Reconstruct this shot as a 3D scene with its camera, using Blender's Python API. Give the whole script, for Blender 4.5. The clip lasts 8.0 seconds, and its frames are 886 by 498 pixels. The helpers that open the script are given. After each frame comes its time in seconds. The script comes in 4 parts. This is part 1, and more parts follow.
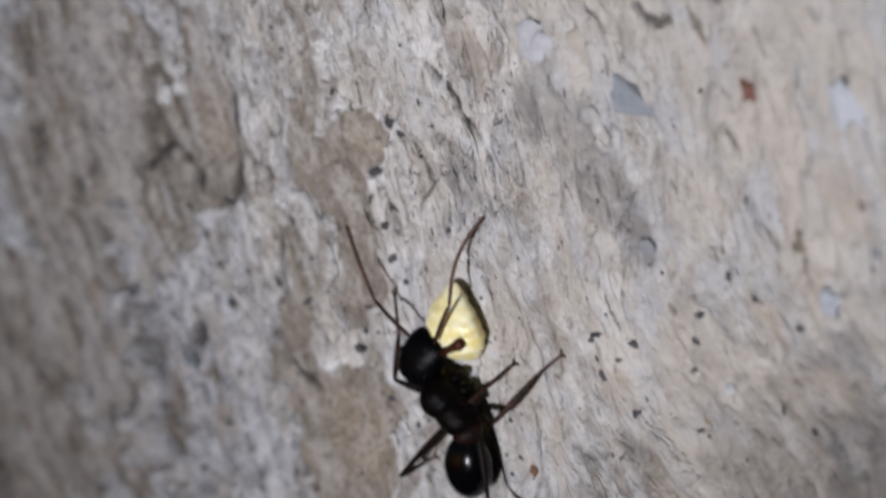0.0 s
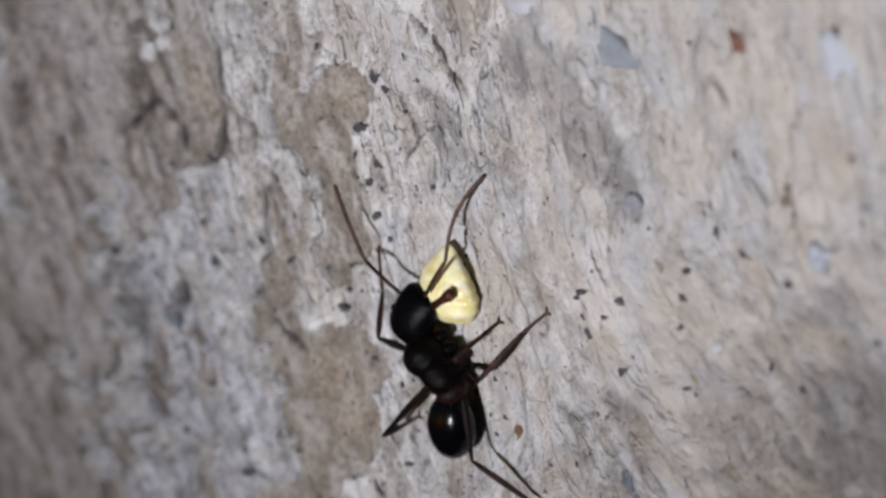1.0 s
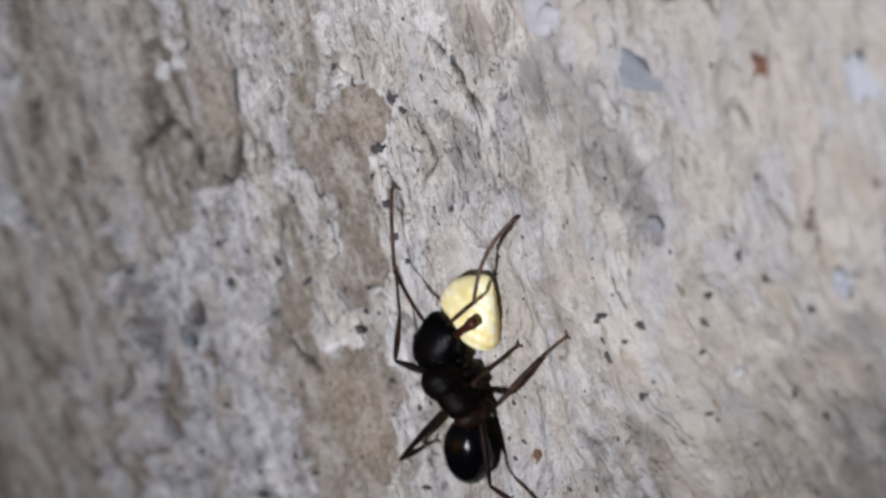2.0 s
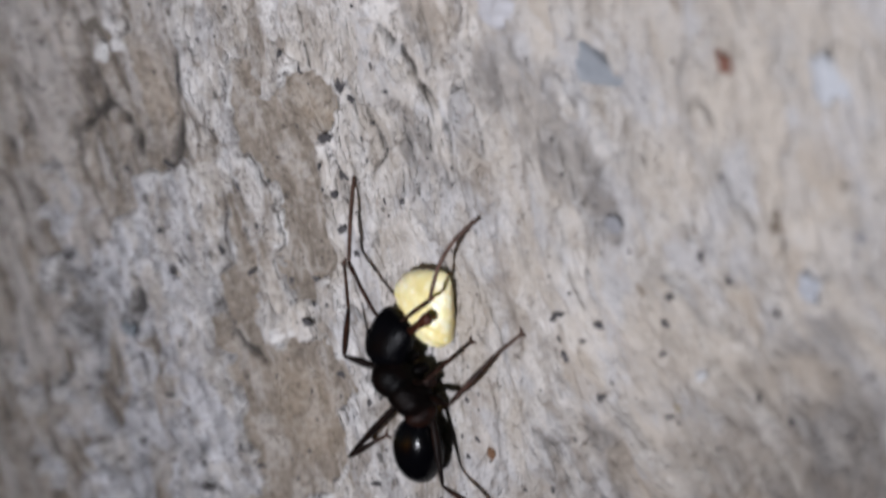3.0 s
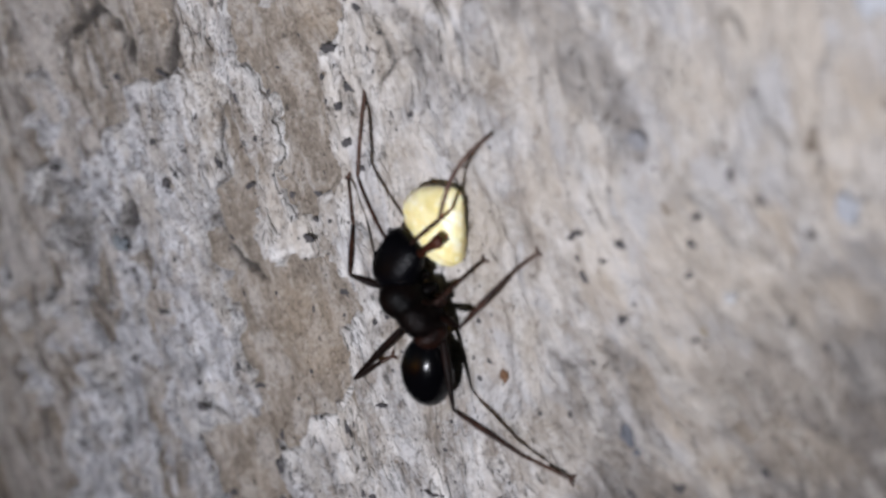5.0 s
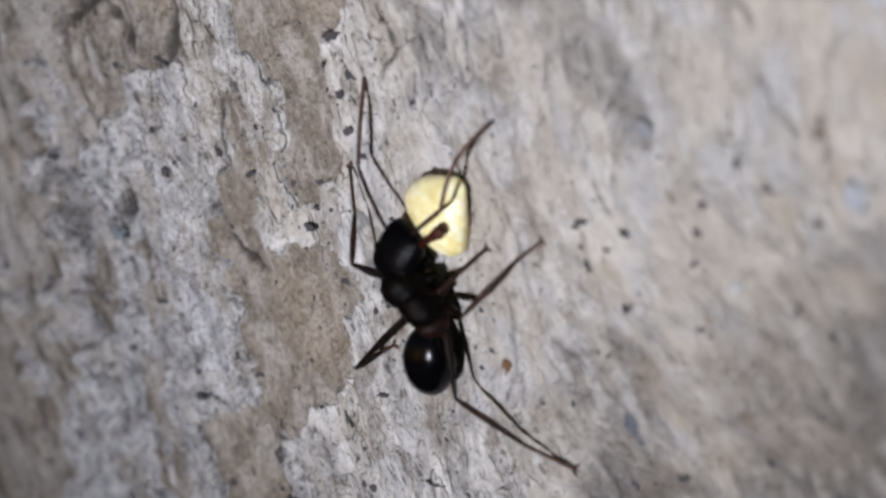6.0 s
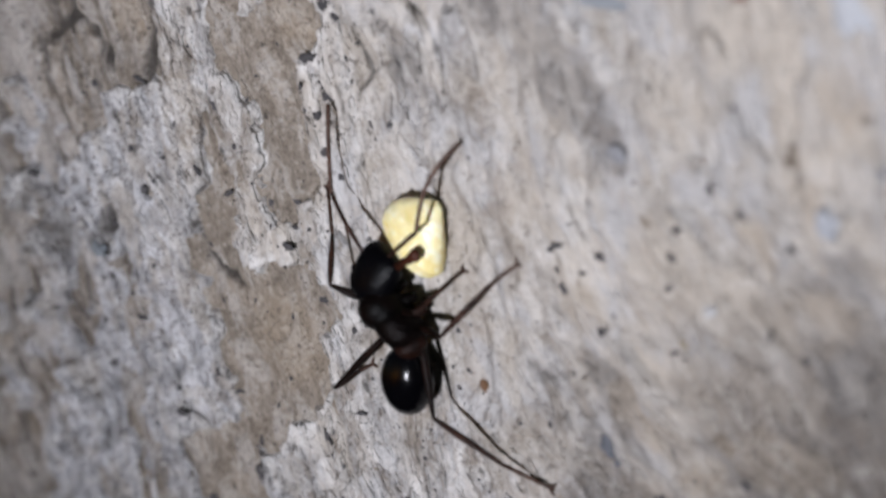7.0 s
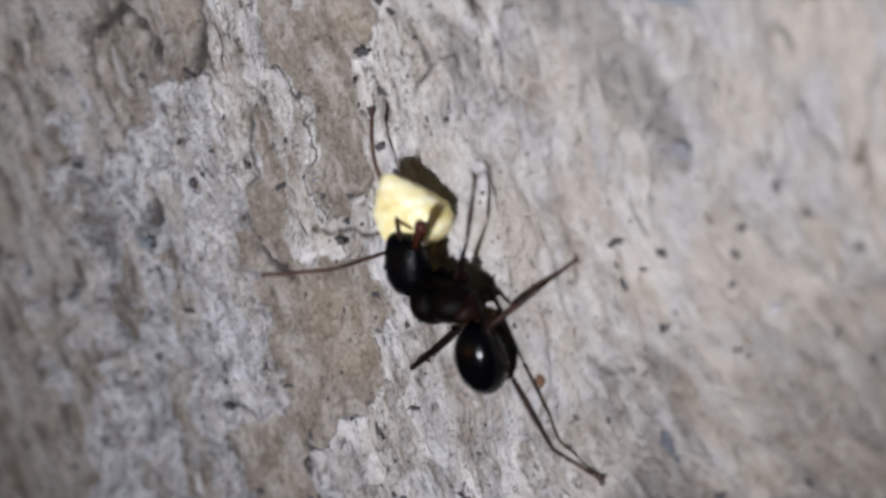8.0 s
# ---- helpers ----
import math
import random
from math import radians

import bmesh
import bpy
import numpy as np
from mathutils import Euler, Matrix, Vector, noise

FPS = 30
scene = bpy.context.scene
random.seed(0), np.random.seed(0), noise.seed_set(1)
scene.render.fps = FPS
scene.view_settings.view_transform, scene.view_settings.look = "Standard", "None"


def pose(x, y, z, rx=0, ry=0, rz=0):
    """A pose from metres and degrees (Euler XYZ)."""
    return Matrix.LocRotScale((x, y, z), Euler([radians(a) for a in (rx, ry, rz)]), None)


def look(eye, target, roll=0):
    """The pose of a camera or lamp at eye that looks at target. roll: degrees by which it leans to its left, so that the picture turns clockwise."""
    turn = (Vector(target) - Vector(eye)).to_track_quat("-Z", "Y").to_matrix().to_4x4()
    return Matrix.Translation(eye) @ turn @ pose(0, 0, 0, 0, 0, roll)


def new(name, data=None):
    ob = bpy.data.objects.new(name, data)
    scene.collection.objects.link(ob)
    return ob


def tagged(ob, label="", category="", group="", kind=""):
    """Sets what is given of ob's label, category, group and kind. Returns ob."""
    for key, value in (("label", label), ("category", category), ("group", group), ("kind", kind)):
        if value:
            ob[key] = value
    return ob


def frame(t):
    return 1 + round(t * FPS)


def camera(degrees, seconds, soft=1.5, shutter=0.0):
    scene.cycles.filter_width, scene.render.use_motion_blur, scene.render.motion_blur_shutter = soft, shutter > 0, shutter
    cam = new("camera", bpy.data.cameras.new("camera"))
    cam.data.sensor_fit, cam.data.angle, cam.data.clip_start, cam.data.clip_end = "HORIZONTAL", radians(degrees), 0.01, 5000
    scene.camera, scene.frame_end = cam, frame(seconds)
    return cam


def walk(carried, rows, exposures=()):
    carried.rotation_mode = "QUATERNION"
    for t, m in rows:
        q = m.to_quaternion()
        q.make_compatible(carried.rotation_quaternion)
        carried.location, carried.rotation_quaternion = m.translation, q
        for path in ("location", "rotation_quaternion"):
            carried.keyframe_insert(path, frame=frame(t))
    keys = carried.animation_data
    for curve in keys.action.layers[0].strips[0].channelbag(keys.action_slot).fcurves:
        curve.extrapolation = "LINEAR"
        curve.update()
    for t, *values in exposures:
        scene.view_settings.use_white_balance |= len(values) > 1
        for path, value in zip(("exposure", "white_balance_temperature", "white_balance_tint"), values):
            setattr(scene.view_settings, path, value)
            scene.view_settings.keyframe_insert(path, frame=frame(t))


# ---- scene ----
import functools

# A worker ant with a pale grub on a weathered, lime-crusted wall. Lengths below are in millimetres until mm() turns them into metres.
cam = camera(18.0, 8.0, soft=2.8, shutter=0.5)
cam.data.dof.use_dof = True
cam.data.dof.focus_distance = 0.127
cam.data.dof.aperture_fstop = 50.0
PATH = [
    (0.0, pose(0.10992, -0.07470, 0.02048, 83.819, 13.099, 53.926)),
    (0.5, pose(0.10863, -0.07338, 0.01877, 83.339, 12.726, 53.864)),
    (1.0, pose(0.10871, -0.07371, 0.01905, 83.439, 12.733, 53.827)),
    (2.3, pose(0.10664, -0.07317, 0.02021, 83.725, 12.754, 54.024)),
    (2.5, pose(0.10591, -0.07308, 0.02216, 83.518, 12.693, 53.521)),
    (3.0, pose(0.10419, -0.07131, 0.02209, 81.941, 12.797, 52.507)),
    (3.5, pose(0.10044, -0.07215, 0.02063, 80.287, 12.725, 52.150)),
    (4.0, pose(0.09892, -0.07325, 0.02154, 79.910, 12.512, 51.997)),
    (4.5, pose(0.09902, -0.07066, 0.02146, 79.512, 12.681, 51.640)),
    (5.0, pose(0.09890, -0.07004, 0.02326, 79.335, 12.904, 51.509)),
    (6.3, pose(0.09793, -0.07032, 0.02316, 78.993, 12.811, 51.114)),
    (6.5, pose(0.09851, -0.06958, 0.02369, 78.822, 12.930, 51.042)),
    (7.0, pose(0.09884, -0.06979, 0.02492, 78.619, 13.007, 50.941)),
    (7.5, pose(0.09868, -0.07089, 0.02704, 78.481, 13.035, 50.726)),
    (8.0, pose(0.09690, -0.07166, 0.02588, 78.292, 12.893, 50.765)),
]
# the clip's own slight brightening and darkening
walk(cam, PATH, exposures=[(0.0, -0.15), (0.5, -0.10), (1.2, -0.06), (2.3, 0.04), (2.5, 0.14), (3.0, -0.08), (3.5, 0.02), (4.0, 0.08), (5.0, 0.05), (6.5, 0.02), (7.5, 0.03), (8.0, 0.0)])

# ---- light: one small hand lamp beside the lens, and a faint evening sky ----
lamp_data = bpy.data.lights.new("hand_lamp", "SPOT")
lamp_data.energy, lamp_data.shadow_soft_size, lamp_data.color = 2.62, 0.006, (0.955, 0.975, 1.075)
lamp_data.spot_size, lamp_data.spot_blend = radians(50), 1.0
lamp = new("hand_lamp", lamp_data)
lamp.matrix_world = look((0.086, -0.1965, -0.025), (0.0, 0.0, 0.040))
world = bpy.data.worlds.new("evening_sky")
world.use_nodes = True
scene.world = world
_bg = world.node_tree.nodes["Background"]
_sky = world.node_tree.nodes.new("ShaderNodeTexSky")
_sky.sky_type, _sky.sun_disc, _sky.sun_elevation, _sky.sun_rotation = "NISHITA", False, radians(4), radians(200)
world.node_tree.links.new(_sky.outputs[0], _bg.inputs[0])
_bg.inputs[1].default_value = 0.02


def mm(*v):
    return Vector(v) * 0.001


# ---- materials ----
def material(name):
    m = bpy.data.materials.new(name)
    m.use_nodes = True
    nt = m.node_tree
    return m, nt, nt.nodes["Principled BSDF"]


def node(nt, kind, **props):
    n = nt.nodes.new(kind)
    for k, v in props.items():
        if k == "blend_type":
            n.blend_type = v
        elif k == "data_type":
            n.data_type = v
        elif k == "operation":
            n.operation = v
        elif k == "attribute_name":
            n.attribute_name = v
    return n


def coords(nt, scale, turn=0.0):
    """Object coordinates in millimetres, stretched by scale and turned in the wall's plane."""
    tc, mp = node(nt, "ShaderNodeTexCoord"), node(nt, "ShaderNodeMapping")
    mp.inputs["Rotation"].default_value = (0, radians(turn), 0)
    mp.inputs["Scale"].default_value = [1000 * s for s in scale]
    nt.links.new(tc.outputs["Object"], mp.inputs["Vector"])
    return mp.outputs["Vector"]


def noise_of(nt, vec, scale, detail=6.0, rough=0.6, warp=0.0):
    n = node(nt, "ShaderNodeTexNoise")
    n.inputs["Scale"].default_value, n.inputs["Detail"].default_value = scale, detail
    n.inputs["Roughness"].default_value, n.inputs["Distortion"].default_value = rough, warp
    nt.links.new(vec, n.inputs["Vector"])
    return n.outputs["Fac"]


def ramp(nt, fac, lo, hi, a=0.0, b=1.0):
    n = node(nt, "ShaderNodeMapRange")
    n.inputs["From Min"].default_value, n.inputs["From Max"].default_value = lo, hi
    n.inputs["To Min"].default_value, n.inputs["To Max"].default_value = a, b
    nt.links.new(fac, n.inputs["Value"])
    return n.outputs["Result"]


def blend(nt, fac, a, b, how="MIX"):
    n = node(nt, "ShaderNodeMix", data_type="RGBA", blend_type=how)
    for sock, v in ((n.inputs[0], fac), (n.inputs[6], a), (n.inputs[7], b)):
        if isinstance(v, (int, float)):
            sock.default_value = v
        elif isinstance(v, tuple):
            sock.default_value = (*v, 1)
        else:
            nt.links.new(v, sock)
    return n.outputs[2]


def times_of(nt, a, b):
    n = node(nt, "ShaderNodeMath", operation="MULTIPLY")
    for sock, v in ((n.inputs[0], a), (n.inputs[1], b)):
        if isinstance(v, (int, float)):
            sock.default_value = v
        else:
            nt.links.new(v, sock)
    return n.outputs[0]


def attribute(nt, name):
    return node(nt, "ShaderNodeAttribute", attribute_name=name).outputs["Fac"]


def relief(nt, bsdf, heights):
    """Fine relief: (height, strength, millimetres) one on the other."""
    last = None
    for h, strength, depth in heights:
        b = node(nt, "ShaderNodeBump")
        b.inputs["Strength"].default_value, b.inputs["Distance"].default_value = strength, depth * 0.001
        nt.links.new(h, b.inputs["Height"])
        if last:
            nt.links.new(last, b.inputs["Normal"])
        last = b.outputs["Normal"]
    nt.links.new(last, bsdf.inputs["Normal"])


def flow(nt, across, along):
    """Coordinates that run across and along the streaks of the wall, in periods per millimetre."""
    n = node(nt, "ShaderNodeVectorMath", operation="MULTIPLY")
    nt.links.new(node(nt, "ShaderNodeAttribute", attribute_name="flow").outputs["Vector"], n.inputs[0])
    n.inputs[1].default_value = (across, 1.0, along)
    return n.outputs[0]


def mortar_material():
    m, nt, bsdf = material("brown_mortar")
    broad = noise_of(nt, flow(nt, 0.30, 0.055), 1.0, 5, 0.6, 0.5)
    streak = noise_of(nt, flow(nt, 0.9, 0.17), 1.0, 7, 0.66, 0.4)
    blot = noise_of(nt, flow(nt, 0.55, 0.45), 1.0, 7, 0.66, 0.3)
    sand = noise_of(nt, flow(nt, 3.6, 3.0), 1.0, 4, 0.7)
    fleck = noise_of(nt, flow(nt, 2.2, 1.6), 1.0, 3, 0.55)
    c = blend(nt, ramp(nt, blot, 0.40, 0.60), (0.234, 0.194, 0.155), (0.393, 0.337, 0.280))
    west = attribute(nt, "west")
    lined = ramp(nt, west, 0.0, 1.0, 0.45, 1.0)
    # streak also drives the relief: hollows shaded dark, ridges pale, in the colour
    c = blend(nt, times_of(nt, ramp(nt, streak, 0.51, 0.61, 0.0, 0.6), lined), c, (0.450, 0.399, 0.347))
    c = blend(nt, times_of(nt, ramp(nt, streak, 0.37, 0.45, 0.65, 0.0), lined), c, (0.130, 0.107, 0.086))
    c = blend(nt, times_of(nt, west, ramp(nt, broad, 0.48, 0.56, 0.0, 0.85)), c, (0.393, 0.363, 0.340))
    c = blend(nt, times_of(nt, west, ramp(nt, streak, 0.53, 0.60, 0.0, 0.85)), c, (0.570, 0.540, 0.518))
    # west: shade of the folds coloured in more strongly
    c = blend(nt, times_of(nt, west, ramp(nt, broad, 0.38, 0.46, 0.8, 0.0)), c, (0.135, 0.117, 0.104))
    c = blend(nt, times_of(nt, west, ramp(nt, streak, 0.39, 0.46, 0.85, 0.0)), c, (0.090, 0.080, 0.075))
    c = blend(nt, ramp(nt, blot, 0.50, 0.59, 0.0, 0.70), c, (0.490, 0.454, 0.420))
    c = blend(nt, times_of(nt, attribute(nt, "ochre"), 0.4), c, (0.427, 0.342, 0.251))
    c = blend(nt, ramp(nt, sand, 0.35, 0.46, 0.6, 0.0), c, (0.125, 0.102, 0.082))
    c = blend(nt, ramp(nt, sand, 0.55, 0.65, 0.0, 0.5), c, (0.536, 0.477, 0.417))
    c = blend(nt, ramp(nt, fleck, 0.30, 0.35, 0.8, 0.0), c, (0.055, 0.048, 0.043))
    # cracks: their dark is put into the colour, besides the shallow groove
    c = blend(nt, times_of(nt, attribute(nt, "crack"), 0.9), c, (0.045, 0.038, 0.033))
    nt.links.new(c, bsdf.inputs["Base Color"])
    bsdf.inputs["Roughness"].default_value = 0.9
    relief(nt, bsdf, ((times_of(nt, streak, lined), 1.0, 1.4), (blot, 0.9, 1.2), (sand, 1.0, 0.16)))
    return m


def crust_material():
    m, nt, bsdf = material("lime_crust")
    band = noise_of(nt, flow(nt, 0.32, 0.08), 1.0, 6, 0.62, 0.6)
    streak = noise_of(nt, flow(nt, 0.80, 0.33), 1.0, 7, 0.64, 0.6)
    blot = noise_of(nt, flow(nt, 0.36, 0.26), 1.0, 7, 0.66, 0.6)
    mottle = noise_of(nt, flow(nt, 0.95, 0.75), 1.0, 6, 0.66, 0.5)
    lump = noise_of(nt, flow(nt, 1.1, 0.8), 1.0, 5, 0.6, 0.3)
    sand = noise_of(nt, flow(nt, 3.2, 2.4), 1.0, 4, 0.66, 0.1)
    fleck = noise_of(nt, flow(nt, 2.4, 1.2), 1.0, 3, 0.55, 0.2)
    hue = noise_of(nt, flow(nt, 0.30, 0.24), 1.0, 5, 0.62, 0.4)
    busy = noise_of(nt, flow(nt, 0.17, 0.11), 1.0, 4, 0.6, 0.4)
    cream, cool, grey, taupe = (attribute(nt, k) for k in ("cream", "cool", "grey", "taupe"))
    clean = attribute(nt, "clean")
    rough_part = times_of(nt, ramp(nt, cream, 0.0, 1.0, 1.0, 0.30), times_of(nt, ramp(nt, clean, 0.0, 1.0, 1.0, 0.70), ramp(nt, busy, 0.42, 0.56, 0.30, 1.0)))
    warm_part = times_of(nt, rough_part, ramp(nt, cool, 0.0, 1.0, 1.0, 0.35))
    pale = blend(nt, ramp(nt, streak, 0.41, 0.56), (0.385, 0.353, 0.325), (0.640, 0.615, 0.592))
    soft = blend(nt, ramp(nt, blot, 0.38, 0.58), (0.305, 0.275, 0.243), (0.432, 0.400, 0.366))
    chill = blend(nt, ramp(nt, lump, 0.40, 0.56), (0.335, 0.333, 0.350), (0.640, 0.636, 0.660))
    c = blend(nt, cream, pale, soft)
    c = blend(nt, times_of(nt, clean, 0.85), c, blend(nt, ramp(nt, streak, 0.40, 0.58), (0.420, 0.382, 0.343), (0.520, 0.487, 0.452)))
    c = blend(nt, cool, c, chill)
    c = blend(nt, times_of(nt, ramp(nt, band, 0.51, 0.58, 0.0, 0.75), warm_part), c, (0.272, 0.240, 0.211))
    c = blend(nt, times_of(nt, ramp(nt, blot, 0.53, 0.59, 0.0, 0.75), warm_part), c, (0.285, 0.250, 0.216))
    c = blend(nt, ramp(nt, blot, 0.39, 0.46, 0.55, 0.0), c, (0.530, 0.507, 0.484))
    c = blend(nt, ramp(nt, hue, 0.51, 0.59, 0.0, 0.55), c, (0.420, 0.370, 0.312))
    c = blend(nt, ramp(nt, hue, 0.40, 0.47, 0.50, 0.0), c, (0.385, 0.388, 0.408))
    c = blend(nt, times_of(nt, taupe, ramp(nt, blot, 0.42, 0.56, 0.45, 0.95)), c, (0.240, 0.208, 0.179))
    c = blend(nt, times_of(nt, grey, ramp(nt, streak, 0.42, 0.58, 0.90, 0.45)), c, (0.190, 0.177, 0.168))
    c = blend(nt, times_of(nt, attribute(nt, "ochre"), 0.5), c, (0.345, 0.285, 0.220))
    c = blend(nt, times_of(nt, ramp(nt, mottle, 0.54, 0.60, 0.0, 0.78), times_of(nt, warm_part, 1.0)), c, (0.225, 0.186, 0.152))
    c = blend(nt, times_of(nt, taupe, ramp(nt, mottle, 0.53, 0.60, 0.0, 0.55)), c, (0.205, 0.173, 0.146))
    c = blend(nt, times_of(nt, taupe, ramp(nt, mottle, 0.40, 0.47, 0.65, 0.0)), c, (0.430, 0.394, 0.352))
    c = blend(nt, times_of(nt, ramp(nt, mottle, 0.39, 0.45, 0.70, 0.0), rough_part), c, (0.640, 0.618, 0.600))
    c = blend(nt, times_of(nt, ramp(nt, streak, 0.33, 0.42, 0.5, 0.0), rough_part), c, (0.180, 0.153, 0.132))
    c = blend(nt, times_of(nt, attribute(nt, "rim"), ramp(nt, lump, 0.40, 0.54, 0.0, 0.85)), c, (0.640, 0.622, 0.605))
    c = blend(nt, times_of(nt, ramp(nt, sand, 0.34, 0.43, 0.45, 0.0), rough_part), c, (0.145, 0.123, 0.107))
    c = blend(nt, times_of(nt, ramp(nt, sand, 0.56, 0.65, 0.0, 0.38), rough_part), c, (0.66, 0.633, 0.612))
    c = blend(nt, times_of(nt, ramp(nt, fleck, 0.32, 0.37, 0.75, 0.0), rough_part), c, (0.062, 0.055, 0.051))
    # the same crack dark coloured onto the crust
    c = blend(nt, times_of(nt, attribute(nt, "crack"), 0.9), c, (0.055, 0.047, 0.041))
    nt.links.new(c, bsdf.inputs["Base Color"])
    bsdf.inputs["Roughness"].default_value = 0.85
    relief(nt, bsdf, ((times_of(nt, streak, warm_part), 1.0, 0.6), (times_of(nt, mottle, rough_part), 0.8, 0.55), (times_of(nt, mottle, taupe), 0.9, 1.1), (times_of(nt, lump, ramp(nt, cool, 0.0, 1.0, 0.35, 1.0)), 1.0, 1.7), (times_of(nt, sand, rough_part), 1.0, 0.14)))
    return m


def grain_material(name, dark, light, rough=0.6):
    m, nt, bsdf = material(name)
    n = noise_of(nt, coords(nt, (0.001, 0.001, 0.001)), 2.6, 6, 0.75)
    c = blend(nt, ramp(nt, n, 0.36, 0.62), dark, light)
    tone = node(nt, "ShaderNodeObjectInfo").outputs["Random"]
    nt.links.new(blend(nt, ramp(nt, tone, 0.0, 1.0, 0.0, 0.35), c, tuple(min(0.6, 1.5 * k) for k in light)), bsdf.inputs["Base Color"])
    bsdf.inputs["Roughness"].default_value = rough
    bsdf.inputs["Specular IOR Level"].default_value = 0.15
    relief(nt, bsdf, ((n, 0.5, 0.1),))
    return m


def chitin_material(name, dark, light, rough, gloss, pitted=0.5):
    m, nt, bsdf = material(name)
    n = noise_of(nt, coords(nt, (1, 1, 1)), 1.1, 4, 0.6)
    pits = noise_of(nt, coords(nt, (1, 1, 1)), 14.0, 3, 0.6)
    nt.links.new(blend(nt, ramp(nt, n, 0.38, 0.68), dark, light), bsdf.inputs["Base Color"])
    bsdf.inputs["Roughness"].default_value = rough
    bsdf.inputs["Specular IOR Level"].default_value = gloss
    dents = noise_of(nt, coords(nt, (1, 1, 1)), 3.5, 3, 0.5)
    relief(nt, bsdf, ((dents, pitted, 0.10), (pits, pitted, 0.04)))
    return m


MORTAR, CRUST = mortar_material(), crust_material()
BLACK = chitin_material("black_chitin", (0.0010, 0.0010, 0.0015), (0.0018, 0.0017, 0.0023), 0.17, 0.20, 0.12)
JAW = chitin_material("jaw_chitin", (0.014, 0.005, 0.003), (0.05, 0.014, 0.007), 0.4, 0.15)
MATT = chitin_material("matt_black_chitin", (0.0010, 0.0010, 0.0015), (0.0020, 0.0019, 0.0026), 0.27, 0.07, 0.35)
DULL = chitin_material("dull_black_chitin", (0.0013, 0.0011, 0.0012), (0.0042, 0.0022, 0.0019), 0.36, 0.05)
LEGS = chitin_material("brown_black_chitin", (0.009, 0.0045, 0.0036), (0.042, 0.018, 0.012), 0.45, 0.14)
RUST = chitin_material("red_brown_chitin", (0.004, 0.0018, 0.0015), (0.020, 0.007, 0.0045), 0.42, 0.08)
FEELER = chitin_material("feeler_chitin", (0.045, 0.026, 0.020), (0.115, 0.066, 0.050), 0.5, 0.14)
TARSUS = chitin_material("brown_chitin", (0.026, 0.013, 0.0095), (0.080, 0.040, 0.026), 0.5, 0.14)
FEMUR = chitin_material("femur_chitin", (0.0028, 0.0016, 0.0014), (0.010, 0.0046, 0.0035), 0.4, 0.07)
DARK_STONE = grain_material("dark_mineral", (0.020, 0.019, 0.022), (0.085, 0.080, 0.082), 0.8)


def grub_material():
    m, nt, bsdf = material("grub_skin")
    n = noise_of(nt, coords(nt, (1, 1, 1)), 0.9, 4, 0.55)
    lumps = noise_of(nt, coords(nt, (1, 1, 1)), 2.2, 4, 0.6)
    c = blend(nt, ramp(nt, n, 0.38, 0.62), (0.75, 0.63, 0.26), (0.84, 0.76, 0.44))
    c = blend(nt, ramp(nt, lumps, 0.52, 0.64, 0.0, 0.7), c, (0.89, 0.86, 0.68))
    nt.links.new(c, bsdf.inputs["Base Color"])
    bsdf.inputs["Roughness"].default_value = 0.3
    bsdf.inputs["Subsurface Weight"].default_value = 0.15
    bsdf.inputs["Subsurface Radius"].default_value = (0.0006, 0.0004, 0.00015)
    bsdf.inputs["Subsurface Scale"].default_value = 1.0
    relief(nt, bsdf, ((n, 0.5, 0.2), (lumps, 0.6, 0.12)))
    return m


GRUB = grub_material()

# ---- the wall ----
_table = np.random.RandomState(7).permutation(512)
_angle = np.random.RandomState(8).rand(512) * 2 * np.pi
_east, _north = np.cos(_angle), np.sin(_angle)


def perlin(x, y, salt=0):
    xi, yi = np.floor(x).astype(int), np.floor(y).astype(int)
    fx, fy = x - xi, y - yi
    near, far = _table[(xi + 37 * salt) % 512], _table[(xi + 1 + 37 * salt) % 512]

    def corner(column, dx, dy):
        g = _table[(column + yi + dy) % 512]
        return _east[g] * (fx - dx) + _north[g] * (fy - dy)

    sx, sy = fx * fx * fx * (fx * (fx * 6 - 15) + 10), fy * fy * fy * (fy * (fy * 6 - 15) + 10)
    a, b = corner(near, 0, 0), corner(near, 0, 1)
    a = a + sx * (corner(far, 1, 0) - a)
    b = b + sx * (corner(far, 1, 1) - b)
    return a + sy * (b - a)


def fbm(x, y, octaves, salt=0, gain=0.55):
    total, size = 0, 1.0
    for k in range(octaves):
        total = total + size * perlin(x * 2 ** k, y * 2 ** k, salt + k)
        size *= gain
    return total


def smooth(a, b, x):
    s = np.clip((x - a) / (b - a), 0, 1)
    return s * s * (3 - 2 * s)


def ridges(x, y, octaves, salt):
    return 0.35 - np.abs(fbm(x, y, octaves, salt))


